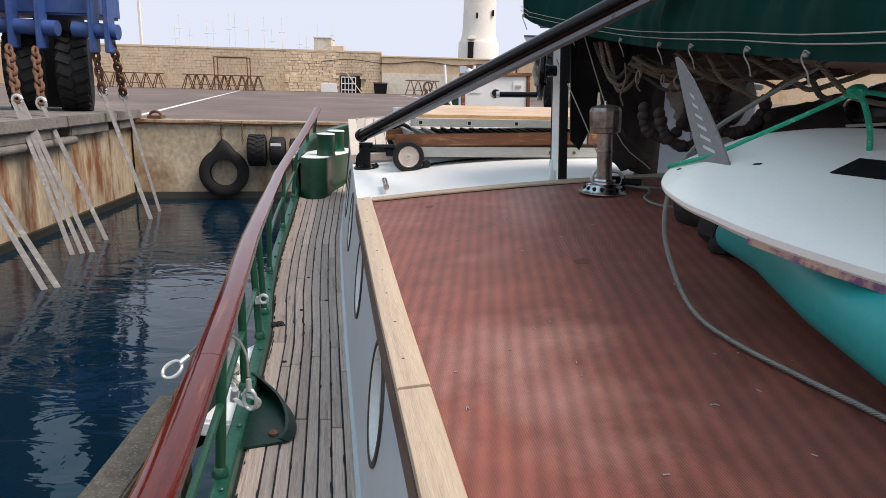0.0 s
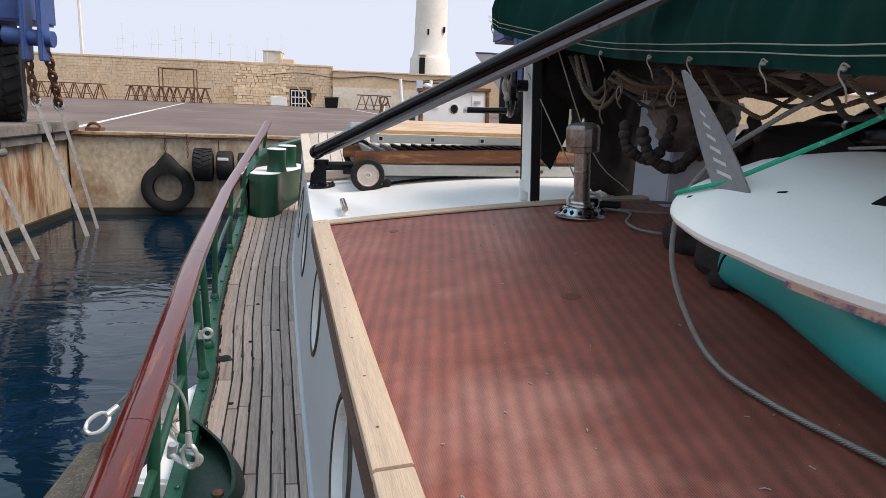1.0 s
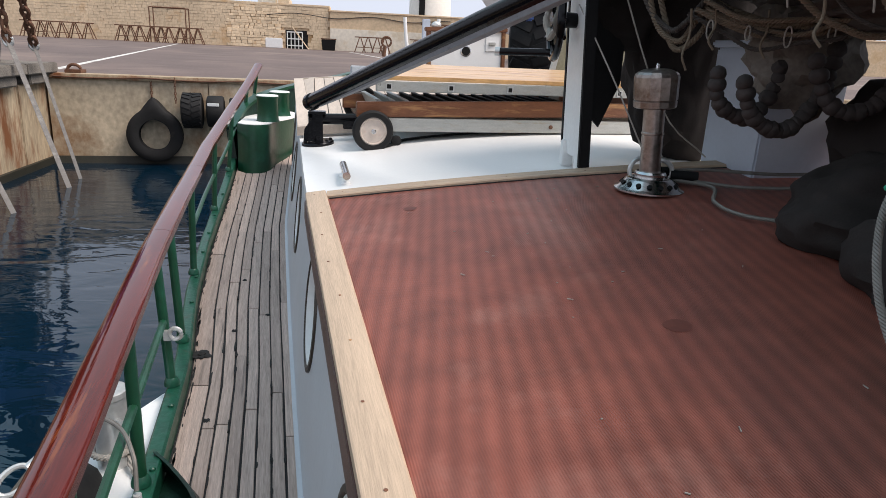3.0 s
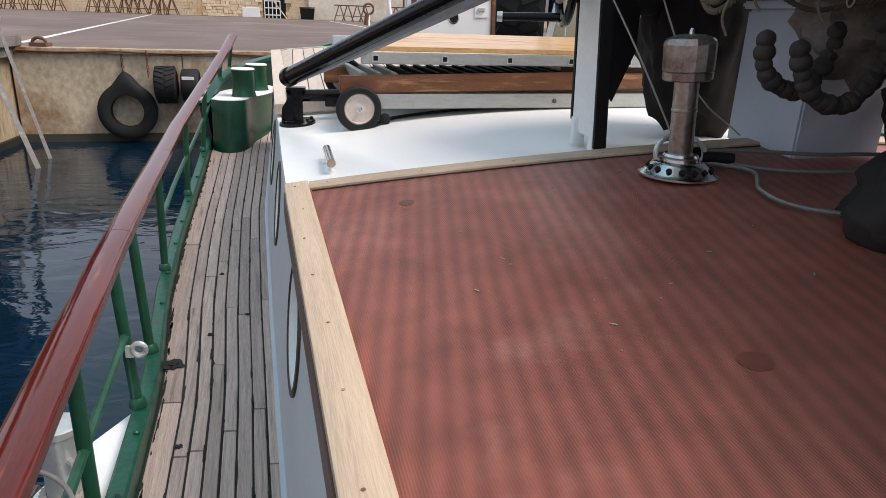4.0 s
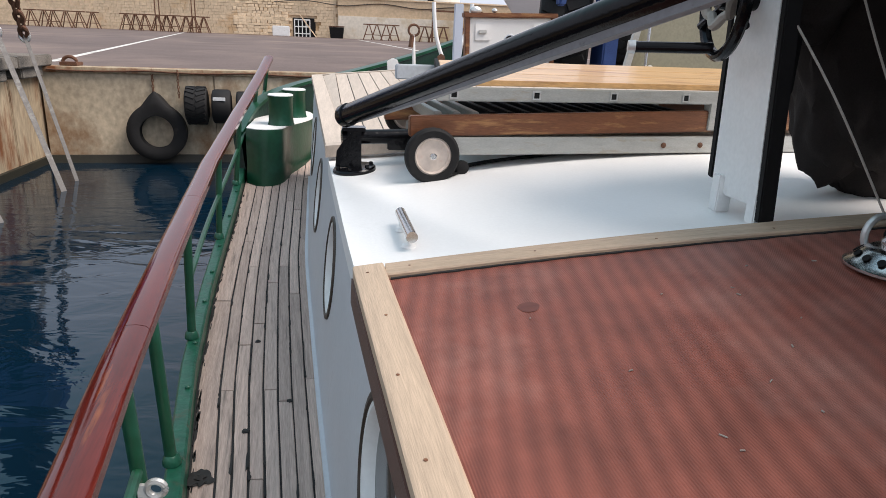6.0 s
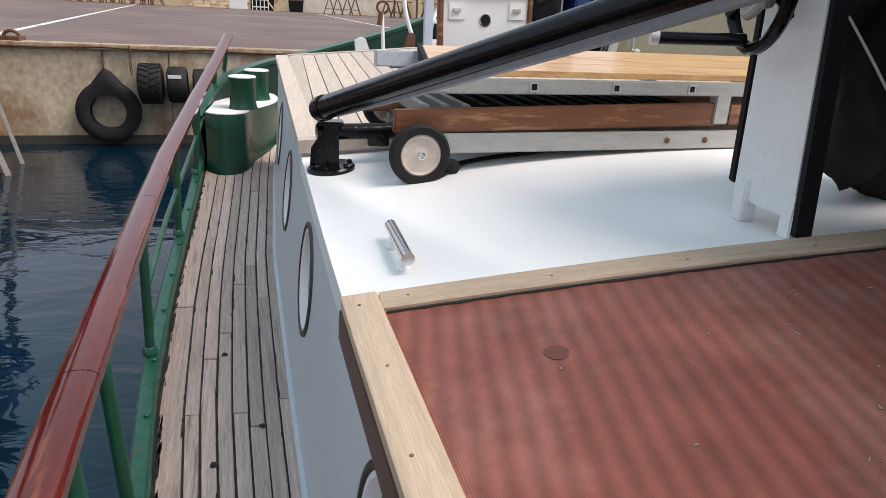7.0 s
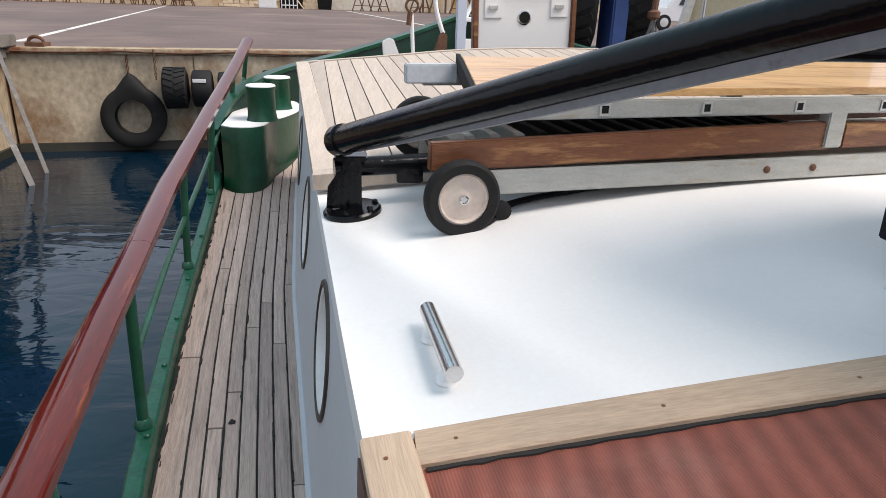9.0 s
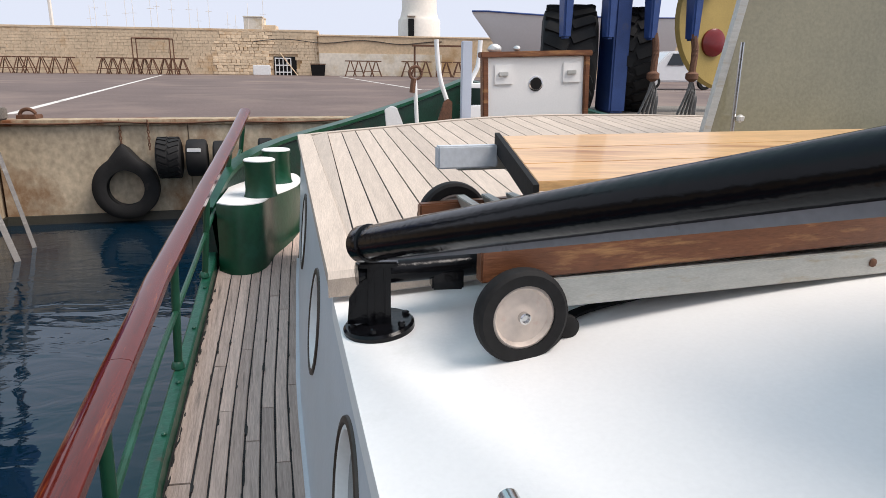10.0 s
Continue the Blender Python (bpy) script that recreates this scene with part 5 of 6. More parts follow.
F0, F1, FT = Vector((1.368, 1.832, 1.255)), Vector((1.418, 1.746, 1.255)), Vector((1.322, 2.005, 1.565))
fw = (F1 - F0).cross(FT - F0).normalized() * 0.004
fin_pt = lambda a, b: F0 + (F1 - F0) * a + (FT - F0) * b
fin_out = [(0, 0), (-0.06, 0.2), (-0.07, 0.45), (-0.04, 0.7), (-0.02, 0.9), (0, 0.99), (0.1, 1.0), (0.24, 0.95), (0.48, 0.78), (0.72, 0.52), (0.9, 0.26), (1, 0)]
fin = part("fin", hexa([fin_pt(*q) - fw for q in fin_out], [fin_pt(*q) + fw for q in fin_out], 0.002), FIN, board, "grey fibreglass fin with worn pale print")
for k in range(6):
    b0 = 0.14 + k * 0.095
    a0, a1 = 0.24, 0.66 - 0.5 * b0
    quad = [(a0, b0 + 0.02), (a1, b0 - 0.02), (a1, b0 + 0.01), (a0, b0 + 0.05)]
    part("print_bar", hexa([fin_pt(*q) - fw * 1.25 for q in quad], [fin_pt(*q) + fw * 1.25 for q in quad]), LETTER, fin)
part("fin_slot", hexa([on_board(0.05, -0.064, -0.001), on_board(0.27, -0.064, -0.001), on_board(0.27, -0.054, -0.001), on_board(0.05, -0.054, -0.001)], [on_board(0.05, -0.064, 0.0015), on_board(0.27, -0.064, 0.0015), on_board(0.27, -0.054, 0.0015), on_board(0.05, -0.054, 0.0015)]), BLACK_DULL, board)
patch = [(0.452, -0.063), (0.462, -0.02), (0.474, 0.03), (0.95, 0.06), (0.95, -0.04), (0.64, -0.053)]
part("black_patch", hexa([on_board(s, w, -0.002) for s, w in patch], [on_board(s, w, 0.003) for s, w in patch]), BLACK_DULL, board, "black adhesive patch")
part("printed_rail", sweep([on_board(s, -w - 0.046, -th * 0.62) for s, w, th in ((0.42, 0.305, 0.065), (0.6, 0.329, 0.075), (0.9, 0.351, 0.085), (1.4, 0.361, 0.09))], 0, profile=[(-0.008, -0.016), (0.004, -0.016), (0.004, 0.016), (-0.008, 0.016)]), PURPLE, board, "peach and purple printed edge")
KN = Vector((1.675, 2.22, 0.985))
kayak = thing("kayak", tuple(KN), "teal plastic kayak lying on the red roof", "kayak")
lp = []
for s, w, h in ((0.0, 0.03, 0.03), (0.02, 0.065, 0.06), (0.07, 0.10, 0.085), (0.2, 0.14, 0.105), (0.38, 0.18, 0.12), (0.54, 0.22, 0.125), (0.81, 0.28, 0.13), (1.1, 0.31, 0.13), (1.6, 0.33, 0.13), (2.4, 0.30, 0.13), (3.2, 0.2, 0.11)):
    c = KN + Vector((0.05 * min(1, s / 0.3), -s, 0))
    c.z = roof_z(c.x, c.y) + h + 0.012
    r = []
    for k in range(32):
        t = 2 * math.pi * k / 32
        x, z = math.cos(t), math.sin(t)
        r.append(c + Vector((w * math.copysign(abs(x) ** 0.85, x), 0, h * math.copysign(abs(z) ** 0.8, z))))
    lp.append(r)
part("hull", rings(lp), TEAL, kayak)
c = Vector((1.605, 2.06, 1.0))
part("toggle_cord", sweep(smooth_path([c + Vector((-0.03, 0, 0.07)), c + Vector((-0.06, 0, 0.03)), c + Vector((-0.07, 0.0, -0.01))], 5), 0.0035, 6), BLACK_DULL, kayak)
# wire rope and green rope
cab = smooth_path([(2.6, 1.5, 2.05), (2.1, 1.68, 1.80), (1.712, 1.827, 1.564), (1.50, 1.93, 1.40), (1.405, 1.955, 1.31), (1.335, 1.95, 1.2), (1.288, 1.86, 1.06), (1.296, 1.74, 0.93), (1.314, 1.62, 0.866), (1.348, 1.46, 0.85), (1.398, 1.30, 0.846), (1.46, 1.12, 0.843), (1.55, 0.85, 0.84), (1.7, 0.4, 0.83)], 48)
tagged(strand(cab, 0.0075, 62, "wire_rope", WIRE, lay=5), "stiff grey wire rope looping down to the roof", "wire rope", "wire ropes")
rope = thing("green_rope", (1.32, 1.93, 1.25), "green braided rope tying the board to the cover", "rope")
part("span", sweep(smooth_path([on_board(0.03, 0.02, -0.03), on_board(0.0, -0.02, 0.005), on_board(0.12, -0.03, 0.012), (1.46, 1.74, 1.345), (1.56, 1.68, 1.41), (1.66, 1.63, 1.475)], 8), 0.0062, 8), ROPE_GREEN, rope)
part("tail", sweep(smooth_path([(1.66, 1.63, 1.475), (1.68, 1.62, 1.44), (1.70, 1.61, 1.37), (1.70, 1.60, 1.30)], 8), 0.0075, 8), ROPE_GREEN, rope)
part("second_tail", sweep(smooth_path([(1.66, 1.63, 1.475), (1.74, 1.62, 1.465), (1.9, 1.60, 1.42)], 8), 0.0065, 8), ROPE_GREEN, rope)
part("knot", lump((1.66, 1.63, 1.475), (0.024, 0.019, 0.018), 3, 0.3, sub=3, freq=4), ROPE_GREEN, rope)

# ---- floor litter and marks on the red sheet ----
rnd = random.Random(31)
for k in range(46):
    x, y = rnd.uniform(0.6, 1.5), rnd.uniform(0.6, 3.4)
    if x < roof_edge(y) + 0.12:
        continue
    a, l, w = rnd.random() * 3.14, rnd.uniform(0.002, 0.008), rnd.uniform(0.0008, 0.0016)
    m = Matrix.Translation((x, y, roof_z(x, y) + 0.002)) @ Matrix.Rotation(a, 4, "Z")
    solo("wood_chip", box((-l, -w, -0.001), (l, w, 0.001), 0, m), CANVAS_LIGHT, "tiny pale wood shaving on the red sheet", "wood shaving", "wood shavings", smooth=False)
STAIN = mat("damp ring stain", (0.135, 0.037, 0.024), 0.5, vary=0.2)
for x, y, r in ((0.628, 3.285, 0.024), (1.146, 2.229, 0.031)):
    bm = bmesh.new()
    bm.faces.new([bm.verts.new((x + r * math.cos(a) * (1 + 0.06 * math.sin(3 * a)), y + r * math.sin(a), roof_z(x + r * math.cos(a), y + r * math.sin(a)) + 0.0012)) for a in [2 * math.pi * k / 36 for k in range(36)]])
    solo("round_stain", bm, STAIN, "dark round stain on the red rubber sheet", "stain", "round stains", "structure")

# ---- gate in the rail: lugs, hooks, chock, stub post ----
lug = thing("eye_lug", (-0.30, 3.40, 0.3), "galvanised eye plate on the gate post", "eye plate")
part("ring", sweep([Vector((-0.255 + 0.022 * math.cos(t), 3.42, 0.315 + 0.022 * math.sin(t))) for t in [2 * math.pi * k / 20 for k in range(20)]], 0.009, 8, closed=True), GALV, lug)
part("plate", box((-0.30, 3.415, 0.285), (-0.272, 3.425, 0.33), 0.002), GALV, lug)
chock = thing("deck_chock", (-0.1, 2.65, 0), "dark green curved deck chock beside the rail", "chock")
foot = [(-0.15, 2.40), (0.03, 2.46), (0.05, 2.52), (0.03, 2.64), (-0.03, 2.78), (-0.12, 2.90), (-0.19, 2.97)]
part("plate", hexa([(x, y, 0.001) for x, y in foot], [(x, y, 0.012) for x, y in foot], 0.003), GREEN_DARK, chock)
part("curved_rim", rings([[(x - 0.008, y, 0.01), (x + 0.008, y, 0.01), (x + 0.006 - 0.03, y - 0.01, 0.01 + h), (x - 0.008 - 0.03, y - 0.01, 0.01 + h)] for (x, y), h in zip([(p.x, p.y) for p in smooth_path([(*q, 0) for q in foot[1:]], 5)], np.linspace(0.02, 0.085, 26))]), GREEN_DARK, chock)
part("bolt", lathe([(0.022, 0.01), (0.022, 0.02), (0.012, 0.026)], (-0.035, 2.52, 0.0), 8), RUST, chock)


def snap_hook(at, direction, name_label):
    th = thing("pelican_hook", tuple(at), name_label, "hook", "pelican hooks")
    d = Vector(direction).normalized()
    s = d.cross(Vector((0.3, 1, 0.1))).normalized()
    part("shank", sweep([at, at + d * 0.05], [0.011, 0.013], 15), GALV, th)
    e = at + d * 0.09
    part("eye", sweep([e + d * 0.045 * math.cos(t) + s * 0.028 * math.sin(t) for t in [2 * math.pi * k / 24 for k in range(24)]], 0.008, 8, closed=True), GALV, th)
    return th


snap_hook(Vector((-0.125, 2.50, 0.27)), (0.03, -0.02, -1), "galvanised hook hanging from a wire on the gate post")
snap_hook(Vector((-0.40, 2.62, 0.32)), (-0.5, -0.75, -0.35), "galvanised hook hanging outside the rail")
shk = thing("shackle", (-0.16, 2.52, 0.17), "large galvanised bow shackle", "shackle")
part("bow", sweep(smooth_path([(-0.20, 2.55, 0.16), (-0.15, 2.52, 0.14), (-0.10, 2.50, 0.145), (-0.085, 2.50, 0.17), (-0.11, 2.50, 0.19), (-0.16, 2.53, 0.185)], 6), 0.010, 8), GALV, shk)
part("pin", sweep([(-0.205, 2.56, 0.145), (-0.195, 2.55, 0.20)], 0.016, 10), GALV, shk)
solo("gate_wire", sweep(smooth_path([(-0.125, 2.50, 0.28), (-0.14, 2.54, 0.36), (-0.20, 2.62, 0.40), (-0.30, 2.66, 0.405), (-0.40, 2.62, 0.33)], 8), 0.006, 8), WIRE, "short wire strop through the rail gate", "wire rope")
plat = thing("boarding_step", (-0.42, 3.0, 0.0), "white painted fairing outside the rail", "boarding step")
foot = [(-0.30, 3.6), (-0.345, 3.5), (-0.44, 3.3), (-0.50, 3.1), (-0.52, 2.9), (-0.48, 2.72), (-0.40, 2.62), (-0.24, 2.60), (-0.16, 2.60)]
part("top", hexa([(x, y, -0.06) for x, y in foot], [(x, y, 0.02) for x, y in foot], 0.015), WHITE, plat)
stub = thing("mooring_post", (-0.37, 3.02, 0.02), "short weathered steel mooring post", "mooring post")
part("barrel", lathe([(0.055, 0), (0.055, 0.25), (0.06, 0.255), (0.06, 0.275), (0.052, 0.28)], (-0.37, 3.02, 0.02), 24), GALV, stub)
part("valve", sweep([(-0.335, 2.98, 0.20), (-0.31, 2.945, 0.21)], 0.010, 8), GALV, stub)
tagged(strand(smooth_path([Vector((-0.37 + 0.066 * math.cos(t), 3.02 + 0.066 * math.sin(t), 0.06 + 0.004 * t)) for t in [0.5 * k for k in range(16)]] + [Vector((-0.30, 2.96, 0.05)), Vector((-0.24, 2.86, 0.03)), Vector((-0.22, 2.7, 0.03))], 4), 0.011, 14, "mooring_line", CANVAS_LIGHT), "pale laid mooring line round the post", "rope")
solo("fender_ball", lump((-0.44, 2.78, -0.02), (0.10, 0.20, 0.16), 5, 0.05, sub=3), RUBBER, "black rubber fender hung outside the rail", "fender")
ledge = thing("mooring_pontoon", (-0.85, 2, -0.6), "rough pebbled concrete pontoon edge beside the boat", "pontoon")
part("curb", box((-0.93, -2, -0.47), (-0.73, 3.62, -0.35), 0.012, pose(0, 0, 0)), PEBBLE, ledge)
part("side", box((-0.91, -2, -1.4), (-0.748, 3.58, -0.47), 0.012), CONC_RUST, ledge)
part("end_eye", sweep([Vector((-0.78, 3.5 + 0.05 * math.cos(t), -0.31 + 0.05 * math.sin(t))) for t in [2 * math.pi * k / 16 for k in range(16)]], 0.012, 8, closed=True), RUST, ledge)
for x, y, r in ((-0.272, 3.875, 0.036), (-0.03, 4.36, 0.012), (-0.13, 3.3, 0.012), (-0.235, 4.9, 0.012), (-0.17, 4.15, 0.012)):
    bm = lump((x, y, deck_z(y) + 0.002), (r, r * 1.05, r * 0.3), x * 9, 0.8, sub=3)
    solo("pitch_blob", bm, CAULK, "black blob of pitch on the deck planks", "pitch", "pitch blobs")

# ---- foredeck: hatch, anchor, stem post, screen ----
hatch = thing("fore_hatch", (1.55, 8.0, 1.0), "open white hatch lid with a wooden frame", "hatch")
hm = Matrix.Translation((1.14, 8.0, 1.02)) @ Matrix.Rotation(radians(6), 4, "Z") @ Matrix.Rotation(radians(-2), 4, "Y")
part("panel", box((0.04, 0.0, -0.2), (0.79, 0.03, 0.55), 0.006, hm), WHITE, hatch)
for lo, hi in (((0.0, -0.02, -0.2), (0.04, 0.05, 0.57)), ((0.79, -0.02, -0.2), (0.83, 0.05, 0.57)), ((-0.015, -0.03, 0.55), (0.845, 0.06, 0.59))):
    part("frame_bar", box(lo, hi, 0.006, hm), WOOD_RED, hatch)
for x in (0.09, 0.62):
    pad = part("latch_pad", box((x, -0.012, 0.36), (x + 0.14, 0.002, 0.50), 0.003, hm), WHITE, hatch)
    part("latch", box((x + 0.03, -0.03, 0.42), (x + 0.1, -0.01, 0.45), 0.004, hm), GALV, pad)
port_ring = part("vent", lathe([(0.055, 0), (0.055, 0.006), (0.046, 0.010)], (0, 0, 0), 24, hm @ Matrix.Translation((0.41, 0.002, 0.36)) @ Matrix.Rotation(radians(90), 4, "X")), STEEL, hatch, "round steel ventilator")
part("vent_dark", lathe([(0.044, 0.008), (0.044, 0.0115)], (0, 0, 0), 20, hm @ Matrix.Translation((0.41, 0.002, 0.36)) @ Matrix.Rotation(radians(90), 4, "X")), BLACK_DULL, port_ring)
part("base", box((-0.02, -0.05, -0.6), (0.86, 0.6, -0.15), 0.01, hm), WHITE_OLD, hatch)
for x in (0.10, 0.27):
    bolt = part("hinge_cap", lump(tuple(hm @ Vector((x, 0.02, 0.61))), (0.05 if x < 0.2 else 0.025, 0.03, 0.035 if x < 0.2 else 0.02), 2, 0.15, sub=3), GALV, hatch)
anchor = thing("anchor", (0.75, 9.2, 0.9), "rusty white painted anchor standing on its flukes", "anchor")
part("fluke", hexa([(0.52, 9.2, 0.78), (0.74, 9.2, 0.78), (0.60, 9.2, 1.15), (0.55, 9.2, 1.165), (0.49, 9.2, 1.13)], [(0.52, 9.23, 0.78), (0.74, 9.23, 0.78), (0.60, 9.23, 1.15), (0.55, 9.23, 1.165), (0.49, 9.23, 1.13)], 0.006), WHITE_OLD, anchor, "chipped white fluke")
part("fluke", hexa([(0.89, 9.2, 0.78), (1.09, 9.2, 0.78), (1.10, 9.2, 1.20), (1.06, 9.2, 1.23), (1.02, 9.2, 1.20)], [(0.89, 9.23, 0.78), (1.09, 9.23, 0.78), (1.10, 9.23, 1.20), (1.06, 9.23, 1.23), (1.02, 9.23, 1.20)], 0.006), RUST, anchor, "rusty fluke")
part("shank", sweep([(0.79, 9.2, 0.78), (0.76, 9.2, 1.40)], 0.018, 10), WHITE_OLD, anchor)
part("ring", sweep([Vector((0.765 + 0.055 * math.cos(t), 9.2, 1.45 + 0.055 * math.sin(t))) for t in [2 * math.pi * k / 20 for k in range(20)]], 0.012, 8, closed=True), RUST, anchor)
part("shackle", sweep([(0.75, 9.19, 1.40), (0.735, 9.19, 1.28)], 0.025, 8), RUST, anchor)
stem = thing("bow_post", (1.24, 9.3, 0.6), "square white bow post with curved pulpit horns", "post")
part("post", box((1.19, 9.25, 0.5), (1.28, 9.33, 1.73), 0.006), LILAC, stem)
for sgn, x in ((-1, 1.12), (1, 1.30)):
    part("horn", sweep(smooth_path([(x, 9.6, 1.16), (x - 0.02 + 0.05 * sgn, 9.6, 1.36), (x + 0.10 * sgn, 9.6, 1.52), (x + 0.12 * sgn, 9.6, 1.75)], 6), 0.022, 10), WHITE, stem)
part("seat_plate", box((1.28, 9.3, 1.32), (1.5, 9.6, 1.36), 0.006), WHITE, stem)
part("lower_plate", box((1.28, 9.3, 1.05), (1.5, 9.5, 1.16), 0.006), WHITE, stem)
screen = thing("wind_screen", (2.2, 6.4, 1.2), "yellowed clear plastic spray screen in a metal frame", "screen")
part("sheet", hexa([(1.98, 6.395, 1.12), (3.17, 6.395, 1.16), (3.41, 6.395, 2.3), (2.205, 6.395, 2.3)], [(1.98, 6.41, 1.12), (3.17, 6.41, 1.16), (3.41, 6.41, 2.3), (2.205, 6.41, 2.3)]), CLEAR_OLD, screen)
part("frame_bar", sweep([(1.96, 6.38, 1.12), (2.185, 6.38, 2.3)], 0, profile=[(-0.02, -0.02), (0.02, -0.02), (0.02, 0.02), (-0.02, 0.02)]), ALU, screen)
part("frame_bar", sweep([(3.05, 6.38, 1.15), (3.30, 6.38, 2.3)], 0.02, 8), ALU, screen)
part("prop_rod", sweep([(2.10, 6.34, 1.12), (2.10, 6.34, 1.64)], 0.010, 8), STEEL, screen)
part("prop_knob", lathe([(0.006, -0.02), (0.02, -0.01), (0.022, 0.01), (0.006, 0.02)], (2.13, 6.33, 1.27), 10), GALV, screen)

# ---- tyres on the quay face ----
def tyre(at, r, w, axis, label, group="quay tyres", treads=0, dent=0.0):
    th = thing("tyre_fender", tuple(at), label, "tyre", group)
    m = Vector(axis).to_track_quat("Z", "Y").to_matrix().to_4x4()
    prof = [(r * 0.56, -w * 0.40), (r * 0.75, -w * 0.5), (r * 0.93, -w * 0.46), (r, -w * 0.36), (r, w * 0.36), (r * 0.93, w * 0.46), (r * 0.75, w * 0.5), (r * 0.56, w * 0.40), (r * 0.62, w * 0.30), (r * 0.8, w * 0.3), (r * 0.8, -w * 0.3), (r * 0.62, -w * 0.30)]
    bm = lathe(prof, at, 40, m, close=True)
    if dent:
        for v in bm.verts:
            u = (v.co.z - at[2]) / r
            if u > 0.55:
                v.co.z += dent * (u - 0.55) * max(0, 1 - abs(v.co.x - at[0]) / (0.45 * r))
    part("carcass", bm, RUBBER, th)
    for k in range(treads):
        a = 2 * math.pi * k / treads
        for sgn in (-1, 1):
            mm = Matrix.Translation(at) @ m @ Matrix.Rotation(a + (0.5 * 2 * math.pi / treads if sgn > 0 else 0), 4, "Z") @ Matrix.Translation((r * 1.015, 0, sgn * w * 0.22)) @ Matrix.Rotation(radians(22 * sgn), 4, "X")
            part("tread_block", box((-r * 0.06, -r * math.pi / treads * 0.62, -w * 0.20), (r * 0.03, r * math.pi / treads * 0.62, w * 0.20), 0, mm), RUBBER, th, smooth=False)
    return th


ty = quay_y(-3.5) - 0.10
tyre((-3.55, ty - 0.17, -0.53), 0.52, 0.30, (0.13, -1, 0.06), "large worn tyre hung flat against the quay wall", dent=0.5)
tyre((-2.80, ty - 0.22, -0.02), 0.33, 0.40, (1, 0.13, 0), "treaded tyre hung edge-on from the quay", treads=20)
t2 = tyre((-2.36, ty - 0.18, -0.03), 0.31, 0.34, (1, 0.13, 0), "smooth worn tyre hung edge-on from the quay with white paint marks")
part("paint_mark", box((-2.46, ty - 0.475, 0.10), (-2.24, ty - 0.462, 0.16), 0.004), WHITE_OLD, t2, "white paint mark")
tyre((-1.98, ty - 0.12, -0.05), 0.30, 0.26, (1, 0.13, 0), "dark tyre hung edge-on from the quay")
tyre((-1.25, ty + 0.0, -0.02), 0.30, 0.26, (1, 0.13, 0), "dark tyre hung edge-on from the quay")
for x in (-3.6, -3.15):
    ch = thing("tyre_chain", (x, ty, 0.3), "rusty chain holding the tyres", "chain", "tyre chains")
    for k in range(9):
        z = 0.56 - k * 0.055
        part("link", sweep([Vector((x + 0.018 * math.cos(t) * (k % 2), ty - 0.05 - 0.018 * math.cos(t) * (1 - k % 2), z + 0.034 * math.sin(t))) for t in [2 * math.pi * j / 10 for j in range(10)]], 0.009, 5, closed=True), RUST, ch)
edge_chain = sweep(smooth_path([(x, quay_y(x) - 0.165, 0.56 - 0.03 * abs(math.sin(x * 1.7))) for x in np.linspace(-5.3, 3, 40)], 2), 0.016, 6)
solo("edge_chain", edge_chain, RUST, "rusty chain draped along the quay edge", "chain")
ringb = thing("mooring_ring", (-5.05, 15.3, 0.62), "rusty mooring ring on the quay edge", "mooring ring")
part("ring", sweep([Vector((-5.05 + 0.12 * math.cos(t), 15.2, 0.66 + 0.09 * math.sin(t))) for t in [2 * math.pi * k / 20 for k in range(20)]], 0.03, 8, closed=True), RUST, ringb)
part("block", box((-5.2, 15.1, 0.59), (-4.9, 15.4, 0.66), 0.01), RUST, ringb)

# ---- boat lift over the dock: wheels, legs, sling gear ----
def big_wheel(at, r, w, axis, label):
    th = tyre(at, r, w, axis, label, "lift wheels", treads=22)
    part("rim", lathe([(r * 0.60, -w * 0.3), (r * 0.60, w * 0.3), (r * 0.5, w * 0.34), (r * 0.2, w * 0.2)], at, 32, along(axis[0], axis[1])), BLUE, th, "dark blue rim")
    return th


lift = thing("boat_lift", (-6.2, 13.6, 0.8), "blue steel travelling boat lift on the dock fingers", "boat lift")
big_wheel((-6.09, 13.95, 0.79 + 0.75), 0.75, 0.60, (0.93, 0.37, 0), "huge lugged lift tyre on the dock finger")
big_wheel((-7.02, 13.9, 0.79 + 0.75), 0.75, 0.60, (0.93, 0.37, 0), "huge lugged lift tyre behind the sling gear")
part("bogie_beam", box((-8.0, 13.3, 2.55), (-5.3, 14.4, 3.2), 0.04), BLUE, lift)
part("leg", box((-7.3, 14.9, 0.8), (-6.55, 15.6, 7.5), 0.03), BLACK_DULL, lift)
part("leg", box((-8.2, 12.0, 0.8), (-7.3, 13.2, 7.5), 0.04), BLACK_DULL, lift, "dark rear leg")
for x0, x1, y, z in ((-7.4, -5.97, 13.2, 2.34), (-5.68, -4.88, 13.2, 2.30)):
    pin = part("roller_pin", sweep([(x0, y, z), (x1, y, z - 0.04)], 0.14, 18), BLUE, lift)
    for f in (0.45, 0.8):
        x = x0 + (x1 - x0) * f
        part("hanger", hexa([(x - 0.03, y - 0.22, z - 0.42), (x + 0.05, y - 0.22, z - 0.42), (x + 0.05, y + 0.1, z - 0.42), (x - 0.03, y + 0.1, z - 0.42)], [(x - 0.03, y - 0.16, z + 0.9), (x + 0.05, y - 0.16, z + 0.9), (x + 0.05, y + 0.2, z + 0.9), (x - 0.03, y + 0.2, z + 0.9)], 0.02), BLUE, pin)


